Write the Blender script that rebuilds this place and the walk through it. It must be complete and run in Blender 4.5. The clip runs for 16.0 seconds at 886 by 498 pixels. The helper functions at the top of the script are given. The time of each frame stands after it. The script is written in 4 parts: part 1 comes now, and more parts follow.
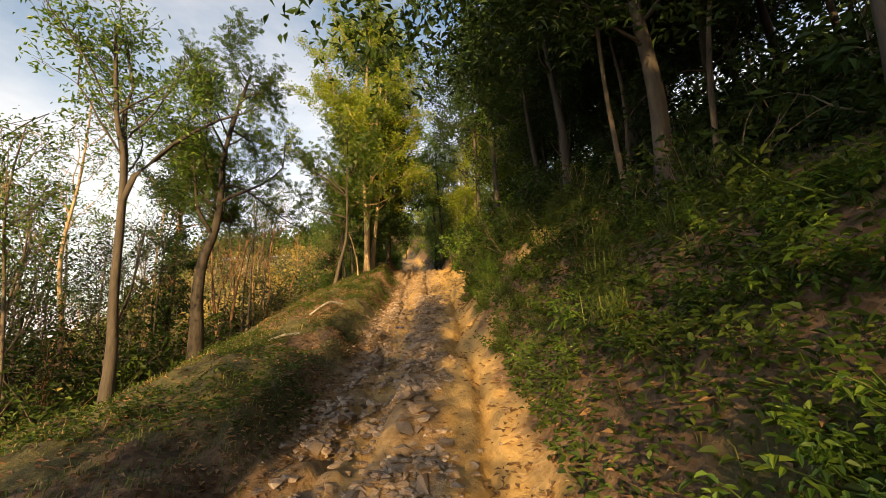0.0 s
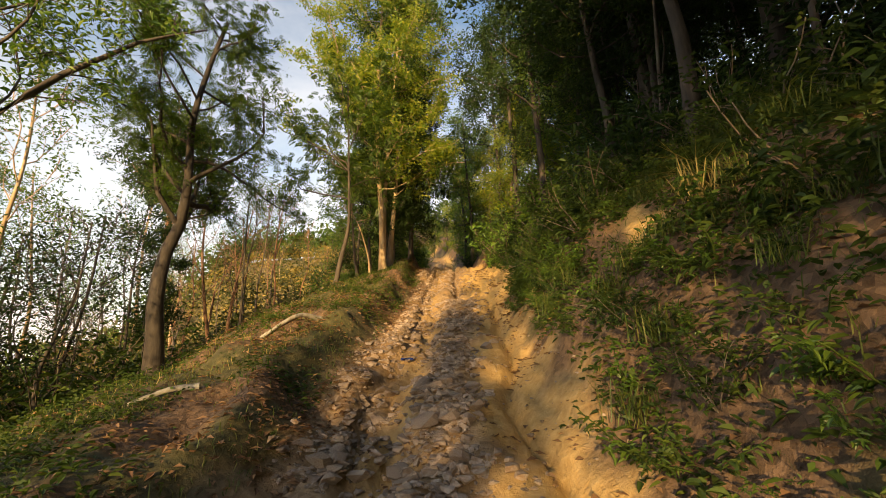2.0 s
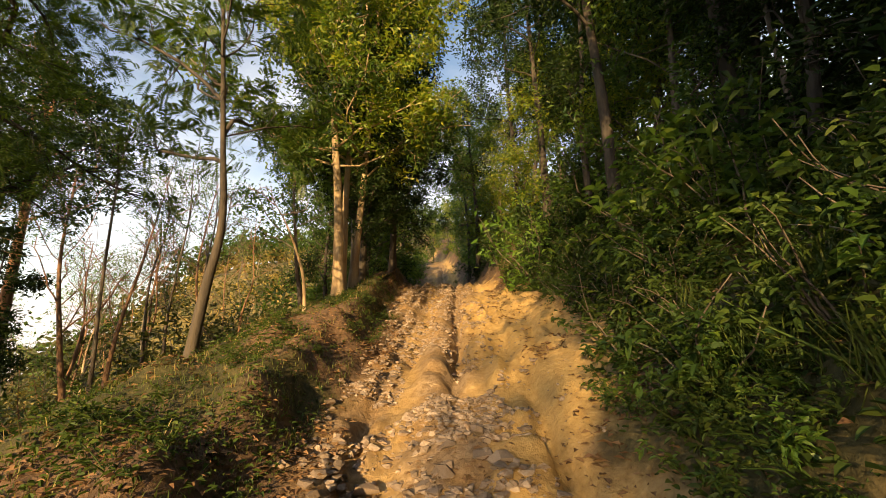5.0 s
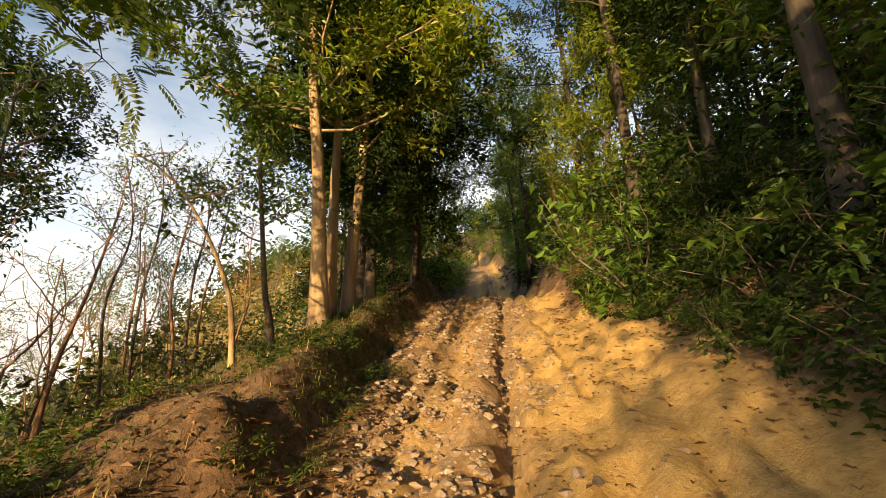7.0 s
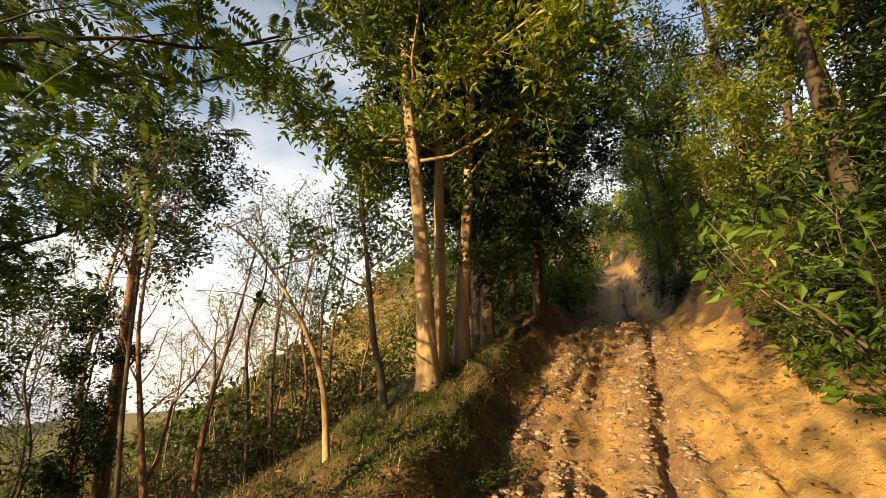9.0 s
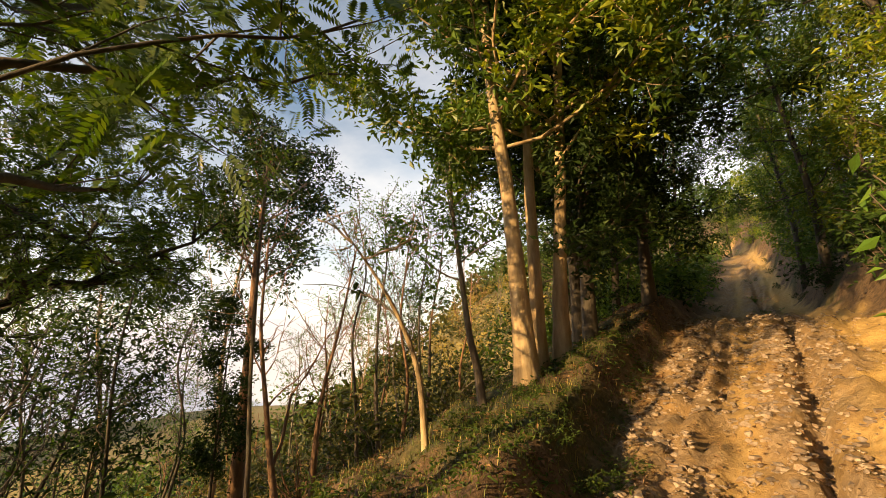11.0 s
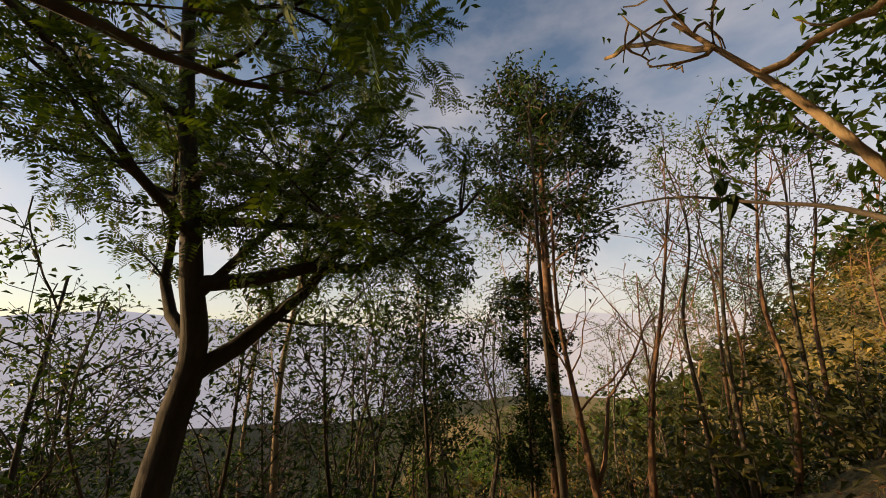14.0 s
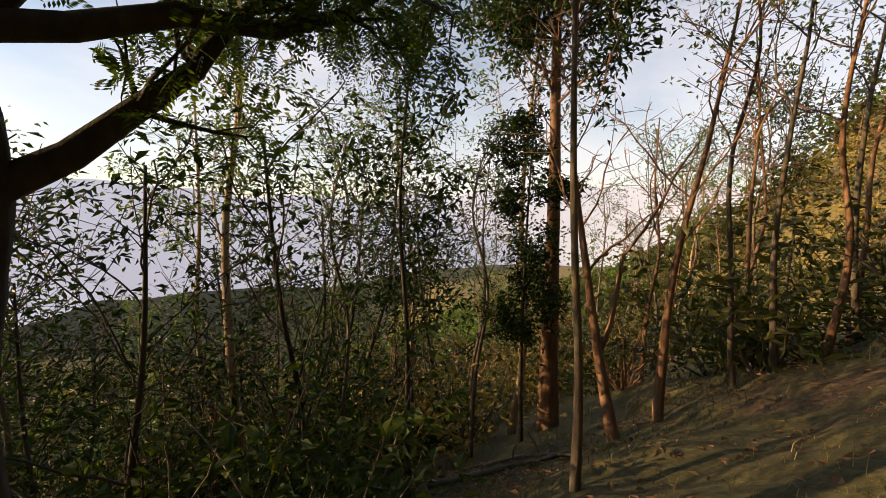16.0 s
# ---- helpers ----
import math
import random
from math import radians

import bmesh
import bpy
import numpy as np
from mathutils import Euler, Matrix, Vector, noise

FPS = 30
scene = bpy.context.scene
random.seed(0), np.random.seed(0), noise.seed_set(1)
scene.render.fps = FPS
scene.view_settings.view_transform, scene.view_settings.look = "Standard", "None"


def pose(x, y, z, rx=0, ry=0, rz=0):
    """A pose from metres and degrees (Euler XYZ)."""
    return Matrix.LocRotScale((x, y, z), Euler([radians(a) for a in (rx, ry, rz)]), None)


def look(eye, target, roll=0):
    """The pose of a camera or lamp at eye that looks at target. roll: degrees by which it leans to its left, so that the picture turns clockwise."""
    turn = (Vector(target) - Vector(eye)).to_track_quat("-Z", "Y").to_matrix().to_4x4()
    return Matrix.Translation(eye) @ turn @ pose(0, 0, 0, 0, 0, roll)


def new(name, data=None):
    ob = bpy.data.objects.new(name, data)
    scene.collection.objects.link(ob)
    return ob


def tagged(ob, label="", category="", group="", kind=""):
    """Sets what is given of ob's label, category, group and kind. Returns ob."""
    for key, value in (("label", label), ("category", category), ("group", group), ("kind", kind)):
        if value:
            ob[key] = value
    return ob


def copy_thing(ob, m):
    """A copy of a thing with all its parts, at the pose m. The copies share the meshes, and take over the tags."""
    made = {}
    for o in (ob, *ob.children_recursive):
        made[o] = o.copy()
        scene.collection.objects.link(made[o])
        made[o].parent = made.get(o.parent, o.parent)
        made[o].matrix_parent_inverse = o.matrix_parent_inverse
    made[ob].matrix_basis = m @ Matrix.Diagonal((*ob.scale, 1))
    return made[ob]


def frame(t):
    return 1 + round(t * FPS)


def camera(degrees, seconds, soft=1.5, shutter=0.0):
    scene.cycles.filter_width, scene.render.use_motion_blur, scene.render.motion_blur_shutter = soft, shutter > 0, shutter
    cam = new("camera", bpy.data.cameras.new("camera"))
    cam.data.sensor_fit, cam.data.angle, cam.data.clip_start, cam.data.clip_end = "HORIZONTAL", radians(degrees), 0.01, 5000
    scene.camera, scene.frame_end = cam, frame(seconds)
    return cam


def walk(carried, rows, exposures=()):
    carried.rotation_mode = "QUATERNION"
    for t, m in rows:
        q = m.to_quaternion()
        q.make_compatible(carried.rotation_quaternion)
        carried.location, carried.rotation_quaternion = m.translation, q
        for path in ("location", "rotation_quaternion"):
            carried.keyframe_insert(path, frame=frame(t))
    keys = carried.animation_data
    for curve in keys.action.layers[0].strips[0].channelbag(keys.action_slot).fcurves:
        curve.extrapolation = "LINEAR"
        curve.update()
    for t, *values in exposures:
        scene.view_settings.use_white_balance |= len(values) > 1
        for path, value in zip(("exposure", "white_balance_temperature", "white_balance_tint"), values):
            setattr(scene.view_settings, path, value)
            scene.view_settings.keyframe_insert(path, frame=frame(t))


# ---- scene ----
cam = camera(93.6, 16.0, soft=0.9)
METRES, EYE, TILT, LEAN, TURN = 18.0, 1.4, 12.0, 0.0, 0.0
ROWS = [
    (0.0, 0.0, 0.0, 0.0, -0.0, 0.0, -0.0),
    (0.5, 0.0005, 0.0449, -0.0044, 0.63, -0.04, 0.16),
    (1.0, 0.0005, 0.0904, -0.0109, 3.37, -0.01, 0.81),
    (1.5, -0.0013, 0.1378, -0.0136, 4.26, 0.02, 1.03),
    (2.0, -0.0044, 0.1833, -0.0151, 4.08, 0.04, 0.99),
    (2.5, -0.0076, 0.2315, -0.0137, 4.02, 0.05, 0.9),
    (3.0, -0.0099, 0.282, -0.0113, 4.27, 0.09, 0.86),
    (3.5, -0.0119, 0.3327, -0.0092, 3.8, 0.15, 0.7),
    (4.0, -0.0132, 0.3848, -0.0073, 3.39, 0.19, 0.55),
    (4.5, -0.0143, 0.4354, -0.0036, 3.45, 0.19, 0.56),
    (7.0, -0.0227, 0.6762, -0.0038, 10.61, 0.92, 2.76),
    (7.5, -0.0276, 0.7099, 0.0023, 10.09, 0.96, 2.59),
    (8.0, -0.0304, 0.7257, 0.0072, 6.24, 0.82, 1.7),
    (8.5, -0.0304, 0.7287, 0.0149, 8.15, 0.9, 2.07),
    (9.0, -0.0311, 0.7302, 0.0263, 27.5, 2.32, 6.16),
    (9.5, -0.0309, 0.7319, 0.0293, 33.96, 3.13, 7.33),
    (12.0, -0.0523, 0.7543, 0.009, 44.73, 4.76, 8.94),
    (12.5, -0.0674, 0.7689, 0.0056, 51.46, 5.89, 9.83),
    (13.0, -0.0883, 0.785, 0.0039, 75.31, 10.27, 11.94),
    (13.5, -0.114, 0.7937, 0.0032, 81.11, 11.49, 12.13),
    (14.0, -0.1439, 0.7992, 0.0035, 80.88, 10.63, 12.06),
    (14.5, -0.1731, 0.8029, 0.004, 80.27, 4.48, 11.91),
    (15.0, -0.1989, 0.8083, 0.0039, 80.35, 2.76, 11.85),
    (15.5, -0.2214, 0.8104, -0.0118, 80.19, 1.76, 11.7),
    (16.0, -0.2383, 0.8115, -0.0214, 78.78, -7.17, 11.4),
]
walk(cam, [(t, pose(0, 0, EYE, TILT, LEAN, TURN) @ pose(METRES * x, METRES * y, METRES * z, 90 + pitch, roll, yaw)) for t, x, y, z, yaw, pitch, roll in ROWS], [(0.0, 1.1, 7700, 10), (4.5, 1.08, 7300, 10), (8.0, 1.1, 7600, 10), (12.5, 1.0, 7900, 13), (13.5, 0.4, 7500, 17), (14.0, 0.26, 7400, 17), (15.0, 0.56, 7100, 17), (16.0, 0.66, 7100, 16)])


# ---- light ----
SUN_AZ, SUN_EL = 191.0, 11.5          # degrees clockwise from +y, and above the horizon
world = bpy.data.worlds.new("sky")
scene.world = world
world.use_nodes = True
wn, wl = world.node_tree.nodes, world.node_tree.links
wn.clear()
w_out = wn.new("ShaderNodeOutputWorld")
w_bg = wn.new("ShaderNodeBackground")
w_sky = wn.new("ShaderNodeTexSky")
w_sky.sky_type = "NISHITA"
w_sky.sun_disc = False
w_sky.sun_elevation = radians(SUN_EL)
w_sky.sun_rotation = radians(SUN_AZ)
w_sky.dust_density = 0.5
w_sky.ozone_density = 2.0
w_bg.inputs["Strength"].default_value = 0.135
w_geo = wn.new("ShaderNodeTexCoord")
w_map = wn.new("ShaderNodeMapping")
w_map.inputs["Scale"].default_value = (1.0, 1.0, 2.2)
w_noise = wn.new("ShaderNodeTexNoise")
w_noise.inputs["Scale"].default_value = 1.7
w_noise.inputs["Detail"].default_value = 7.0
w_noise.inputs["Roughness"].default_value = 0.55
w_ramp = wn.new("ShaderNodeValToRGB")
w_ramp.color_ramp.elements[0].position = 0.34
w_ramp.color_ramp.elements[1].position = 0.66
w_mix = wn.new("ShaderNodeMix")
w_mix.data_type = "RGBA"
w_cloud = wn.new("ShaderNodeVectorMath")         # cloud brightens towards the sun with the sky behind it
w_cloud.operation = "MULTIPLY_ADD"
w_cloud.inputs[1].default_value = (0.42, 0.42, 0.4)
w_cloud.inputs[2].default_value = (3.2, 3.1, 3.2)
wl.new(w_sky.outputs["Color"], w_cloud.inputs[0])
wl.new(w_cloud.outputs[0], w_mix.inputs["B"])
wl.new(w_geo.outputs["Generated"], w_map.inputs["Vector"])
wl.new(w_map.outputs[0], w_noise.inputs["Vector"])
w_sep = wn.new("ShaderNodeSeparateXYZ")          # cloud thick near the horizon, thinning upwards
w_bias = wn.new("ShaderNodeMapRange")
w_bias.inputs["From Min"].default_value, w_bias.inputs["From Max"].default_value = 0.08, 0.6
w_bias.inputs["To Min"].default_value, w_bias.inputs["To Max"].default_value = 0.14, -0.1
w_add = wn.new("ShaderNodeMath")
w_add.operation = "ADD"
wl.new(w_geo.outputs["Generated"], w_sep.inputs[0])
wl.new(w_sep.outputs["Z"], w_bias.inputs["Value"])
wl.new(w_noise.outputs["Fac"], w_add.inputs[0])
wl.new(w_bias.outputs[0], w_add.inputs[1])
wl.new(w_add.outputs[0], w_ramp.inputs["Fac"])
wl.new(w_ramp.outputs["Color"], w_mix.inputs["Factor"])
wl.new(w_sky.outputs["Color"], w_mix.inputs["A"])
wl.new(w_mix.outputs["Result"], w_bg.inputs["Color"])
wl.new(w_bg.outputs[0], w_out.inputs["Surface"])

sun = new("sun", bpy.data.lights.new("sun", "SUN"))
sun.data.energy, sun.data.angle, sun.data.color = 5.0, radians(0.6), (1.0, 0.70, 0.34)
sun_way = Vector((math.sin(radians(SUN_AZ)) * math.cos(radians(SUN_EL)), math.cos(radians(SUN_AZ)) * math.cos(radians(SUN_EL)), math.sin(radians(SUN_EL))))
sun.matrix_world = look(sun_way * 60, (0, 0, 0))

# ---- materials ----
def shader(name):
    m = bpy.data.materials.new(name)
    m.use_nodes = True
    nt = m.node_tree
    return m, nt.nodes, nt.links, nt.nodes["Principled BSDF"]


def noise_node(n, l, scale, detail=6.0, rough=0.6, stretch=None, coords="Object"):
    tc = n.new("ShaderNodeTexCoord")
    tex = n.new("ShaderNodeTexNoise")
    tex.inputs["Scale"].default_value, tex.inputs["Detail"].default_value, tex.inputs["Roughness"].default_value = scale, detail, rough
    src = tc.outputs[coords]
    if stretch:
        mp = n.new("ShaderNodeMapping")
        mp.inputs["Scale"].default_value = stretch
        l.new(src, mp.inputs["Vector"])
        src = mp.outputs[0]
    l.new(src, tex.inputs["Vector"])
    return tex.outputs["Fac"]


def ramp_node(n, l, fac, stops):
    r = n.new("ShaderNodeValToRGB")
    els = r.color_ramp.elements
    while len(els) < len(stops):
        els.new(0.5)
    for e, (p, c) in zip(els, stops):
        e.position, e.color = p, (*c, 1)
    l.new(fac, r.inputs["Fac"])
    return r.outputs["Color"]


def mix_node(n, l, fac, a, b, blend="MIX"):
    m = n.new("ShaderNodeMix")
    m.data_type, m.blend_type = "RGBA", blend
    for key, v in (("Factor", fac), ("A", a), ("B", b)):
        if isinstance(v, (int, float)):
            m.inputs[key].default_value = v
        elif isinstance(v, tuple):
            m.inputs[key].default_value = (*v, 1)
        else:
            l.new(v, m.inputs[key])
    return m.outputs["Result"]


def bump_node(n, l, bsdf, height, strength, distance):
    b = n.new("ShaderNodeBump")
    b.inputs["Strength"].default_value, b.inputs["Distance"].default_value = strength, distance
    l.new(height, b.inputs["Height"])
    l.new(b.outputs[0], bsdf.inputs["Normal"])


def leaf_material(name, a, b, c, through_light=0.35, gloss=0.45, sheen=0.5):
    m, n, l, p = shader(name)
    geo = n.new("ShaderNodeNewGeometry")
    info = n.new("ShaderNodeObjectInfo")
    col = ramp_node(n, l, geo.outputs["Random Per Island"], [(0.0, a), (0.55, b), (1.0, c)])
    hsv = n.new("ShaderNodeHueSaturation")
    mr = n.new("ShaderNodeMapRange")
    mr.inputs["To Min"].default_value, mr.inputs["To Max"].default_value = 0.75, 1.25
    l.new(info.outputs["Random"], mr.inputs["Value"])
    l.new(mr.outputs[0], hsv.inputs["Value"])
    l.new(col, hsv.inputs["Color"])
    p.inputs["Roughness"].default_value = gloss
    p.inputs["Specular IOR Level"].default_value = sheen
    l.new(hsv.outputs[0], p.inputs["Base Color"])
    tr = n.new("ShaderNodeBsdfTranslucent")
    warm = mix_node(n, l, 1.0, hsv.outputs[0], (1.5, 1.5, 0.6), "MULTIPLY")
    l.new(warm, tr.inputs["Color"])
    mx = n.new("ShaderNodeMixShader")
    mx.inputs[0].default_value = through_light
    l.new(p.outputs[0], mx.inputs[1])
    l.new(tr.outputs[0], mx.inputs[2])
    l.new(mx.outputs[0], n["Material Output"].inputs["Surface"])
    return m


def bark_material(name, a, b, c, lichen=None):
    m, n, l, p = shader(name)
    streak = noise_node(n, l, 9.0, 8.0, 0.65, (1.0, 1.0, 0.22))
    blot = noise_node(n, l, 1.6, 4.0, 0.6)
    col = ramp_node(n, l, streak, [(0.3, a), (0.52, b), (0.72, c)])
    if lichen:
        spots = ramp_node(n, l, blot, [(0.5, (0, 0, 0)), (0.62, (1, 1, 1))])
        col = mix_node(n, l, spots, col, lichen)
    l.new(col, p.inputs["Base Color"])
    p.inputs["Roughness"].default_value = 0.85
    bump_node(n, l, p, streak, 0.7, 0.03)
    return m


# green foliage lightened and yellowed: sunlight is put into the leaf colour
LEAF_SUN = leaf_material("leaf_green_sunlit", (0.10, 0.17, 0.02), (0.16, 0.22, 0.025), (0.28, 0.29, 0.03), 0.4)
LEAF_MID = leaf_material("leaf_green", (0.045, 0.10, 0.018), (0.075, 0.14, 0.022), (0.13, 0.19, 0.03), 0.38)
# green foliage darkened: the shade of wood and thicket is put into the colour
LEAF_SHADED = leaf_material("leaf_green_shaded", (0.016, 0.036, 0.01), (0.026, 0.055, 0.012), (0.045, 0.08, 0.016), 0.2, 0.6, 0.25)
LEAF_UMBRELLA = leaf_material("leaf_umbrella", (0.03, 0.06, 0.012), (0.05, 0.09, 0.016), (0.08, 0.12, 0.02), 0.4, 0.55, 0.3)
LEAF_BANK = leaf_material("leaf_bank", (0.028, 0.05, 0.012), (0.045, 0.08, 0.016), (0.085, 0.115, 0.022), 0.28, 0.6, 0.25)
LEAF_FRESH = leaf_material("leaf_fresh_green", (0.07, 0.15, 0.025), (0.10, 0.20, 0.03), (0.16, 0.26, 0.04), 0.4)
LEAF_OLIVE = leaf_material("leaf_olive", (0.035, 0.045, 0.012), (0.06, 0.065, 0.017), (0.11, 0.1, 0.028), 0.3, 0.6)
LEAF_STRAW = leaf_material("leaf_straw", (0.18, 0.145, 0.04), (0.26, 0.2, 0.06), (0.36, 0.27, 0.1), 0.3, 0.7)
LEAF_DRY = leaf_material("leaf_dry", (0.12, 0.06, 0.03), (0.22, 0.12, 0.06), (0.34, 0.2, 0.1), 0.1, 0.8)
GRASS = leaf_material("grass_blade", (0.04, 0.07, 0.012), (0.07, 0.105, 0.018), (0.15, 0.15, 0.04), 0.3, 0.6)
GRASS_DRY = leaf_material("grass_dry", (0.2, 0.16, 0.06), (0.3, 0.24, 0.09), (0.4, 0.32, 0.14), 0.3, 0.7)
# pale bark, raised further so low sunlight on the trunks is in the colour
BARK_PALE_SUNLIT = bark_material("bark_pale_sunlit", (0.2, 0.13, 0.075), (0.37, 0.265, 0.16), (0.5, 0.39, 0.26))
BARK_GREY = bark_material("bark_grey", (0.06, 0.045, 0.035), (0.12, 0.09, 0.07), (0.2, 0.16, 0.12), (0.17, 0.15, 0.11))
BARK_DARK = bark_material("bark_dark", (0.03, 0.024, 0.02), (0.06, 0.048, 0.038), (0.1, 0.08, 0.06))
# darkest bark: the unlit side of a backlit trunk is put into the colour
BARK_BACKLIT = bark_material("bark_backlit", (0.018, 0.014, 0.012), (0.038, 0.03, 0.024), (0.07, 0.055, 0.042))
BARK_RED = bark_material("bark_reddish", (0.12, 0.06, 0.035), (0.24, 0.13, 0.075), (0.34, 0.2, 0.12))


def ground_material():
    m, n, l, p = shader("earth_and_litter")
    att = {}
    for key in ("road", "grass", "sand", "straw"):
        a = n.new("ShaderNodeAttribute")
        a.attribute_name = key
        att[key] = a.outputs["Fac"]
    fine = noise_node(n, l, 14.0, 9.0, 0.7)
    mid = noise_node(n, l, 2.3, 5.0, 0.6)
    tc = n.new("ShaderNodeTexCoord")
    vor = n.new("ShaderNodeTexVoronoi")
    vor.inputs["Scale"].default_value = 22.0
    l.new(tc.outputs["Object"], vor.inputs["Vector"])
    litter = ramp_node(n, l, fine, [(0.3, (0.035, 0.022, 0.013)), (0.5, (0.1, 0.06, 0.032)), (0.7, (0.2, 0.12, 0.065))])
    litter = mix_node(n, l, 0.45, litter, ramp_node(n, l, vor.outputs["Color"], [(0.2, (0.05, 0.03, 0.02)), (0.8, (0.26, 0.16, 0.1))]))
    soil = ramp_node(n, l, fine, [(0.28, (0.13, 0.075, 0.035)), (0.5, (0.27, 0.165, 0.075)), (0.72, (0.42, 0.28, 0.14))])
    sand = ramp_node(n, l, fine, [(0.25, (0.34, 0.2, 0.07)), (0.5, (0.50, 0.325, 0.12)), (0.75, (0.62, 0.43, 0.19))])
    gravel = ramp_node(n, l, vor.outputs["Color"], [(0.2, (0.16, 0.11, 0.075)), (0.8, (0.4, 0.3, 0.21))])
    stony = ramp_node(n, l, mid, [(0.42, (0, 0, 0)), (0.58, (1, 1, 1))])
    soil = mix_node(n, l, stony, soil, mix_node(n, l, 0.6, soil, gravel))
    turf = ramp_node(n, l, fine, [(0.3, (0.026, 0.028, 0.01)), (0.5, (0.062, 0.058, 0.02)), (0.7, (0.14, 0.11, 0.045))])
    col = mix_node(n, l, att["grass"], litter, turf)
    dry = ramp_node(n, l, fine, [(0.3, (0.12, 0.095, 0.03)), (0.5, (0.24, 0.185, 0.065)), (0.7, (0.36, 0.28, 0.12))])
    col = mix_node(n, l, att["straw"], col, dry)
    col = mix_node(n, l, att["road"], col, soil)
    col = mix_node(n, l, att["sand"], col, sand)
    l.new(col, p.inputs["Base Color"])
    p.inputs["Roughness"].default_value = 0.95
    bump_node(n, l, p, fine, 0.8, 0.04)
    return m


def stone_material():
    m, n, l, p = shader("stone")
    info = n.new("ShaderNodeObjectInfo")
    geo = n.new("ShaderNodeNewGeometry")
    add = n.new("ShaderNodeMath")
    add.operation = "ADD"
    l.new(info.outputs["Random"], add.inputs[0])
    l.new(geo.outputs["Random Per Island"], add.inputs[1])
    half = n.new("ShaderNodeMath")
    half.operation = "FRACT"
    l.new(add.outputs[0], half.inputs[0])
    tone = ramp_node(n, l, half.outputs[0], [(0.0, (0.2, 0.16, 0.135)), (0.5, (0.31, 0.25, 0.21)), (1.0, (0.43, 0.35, 0.29))])
    fine = noise_node(n, l, 25.0, 8.0, 0.7)
    dirt = ramp_node(n, l, fine, [(0.35, (0.55, 0.42, 0.28)), (0.6, (1, 1, 1))])
    l.new(mix_node(n, l, 1.0, tone, dirt, "MULTIPLY"), p.inputs["Base Color"])
    p.inputs["Roughness"].default_value = 0.85
    bump_node(n, l, p, fine, 0.5, 0.02)
    return m


EARTH = ground_material()
STONE = stone_material()

# ---- terrain ----
LATTICE = np.random.default_rng(5).random((256, 256))


def value_noise(x, y, size, seed=0):
    """Smooth noise from -1 to 1 with cells of that size."""
    x, y = np.asarray(x, float) / size + 17.3 * seed, np.asarray(y, float) / size + 5.1 * seed
    i, j = np.floor(x).astype(int), np.floor(y).astype(int)
    u, v = x - i, y - j
    u, v = u * u * (3 - 2 * u), v * v * (3 - 2 * v)
    g = lambda a, b: LATTICE[a % 256, b % 256]
    return 2 * ((g(i, j) * (1 - u) + g(i + 1, j) * u) * (1 - v) + (g(i, j + 1) * (1 - u) + g(i + 1, j + 1) * u) * v) - 1


def smooth(a, b, x):
    t = np.clip((np.asarray(x, float) - a) / (b - a), 0, 1)
    return t * t * (3 - 2 * t)


def road_middle(y):
    return np.interp(y, [-40, -8, 0, 14, 20, 34, 48, 60, 80, 120], [16, 1.2, -0.45, -0.5, -0.8, -2.2, -3.4, -5.0, -14, -40])


def road_height(y):
    return np.interp(y, [-40, 5.75, 17, 21.5, 33, 48, 70, 120, 700], [-8.5, 1.08, 3.65, 4.85, 5.7, 9.8, 15.5, 25, 60])


LEFT_S = [-400, -120, -40, -20, -9.5, -7.2, -4.6, -3.3, -2.6, -1.78, -1.58, -1.4, 0]
LEFT_Z = [-135, -42, -17, -8.5, -3.4, -2.1, -0.75, 0.0, 0.32, 0.5, 0.12, 0.0, 0.0]
LEFT_Z1 = [-135, -42, -17.5, -9, -4.1, -2.9, -1.2, -0.3, 0.05, 0.25, 0.08, 0.0, 0.0]
RIGHT_S = [0, 1.0, 1.25, 1.7, 2.3, 3.2, 6, 15, 40, 120, 400]
RIGHT_Z = [0, 0.02, 0.22, 1.0, 1.6, 2.1, 3.3, 6.4, 12, 30, 70]
RIGHT_Z1 = [0, 0.02, 0.34, 1.35, 1.85, 2.3, 3.4, 6.4, 12, 30, 70]
RIGHT_Z2 = [0, 0.18, 0.32, 0.62, 1.2, 1.9, 3.3, 6.4, 12, 30, 70]


def toe(y):
    """How far the outer bank's foot comes into the track."""
    return np.interp(y, [1.0, 4.5, 7.5, 11, 13, 15.5, 17, 19, 24], [0.72, 0.7, 0.55, 0.5, 0.35, 0.28, -0.05, -0.2, 0.0])


def left_rut(y):
    return np.interp(y, [2, 9, 11.5, 14.5, 18], [-0.16, -0.25, -0.38, -0.64, -0.6])


def scar(s, y):
    """Bare earth where the upper bank has slipped."""
    return np.exp(-((y - 6.9) / 0.42) ** 4 - ((s - 1.78) / 0.18) ** 4) + 0.85 * np.exp(-((y - 9.7) / 0.3) ** 4 - ((s - 1.38) / 0.12) ** 4)


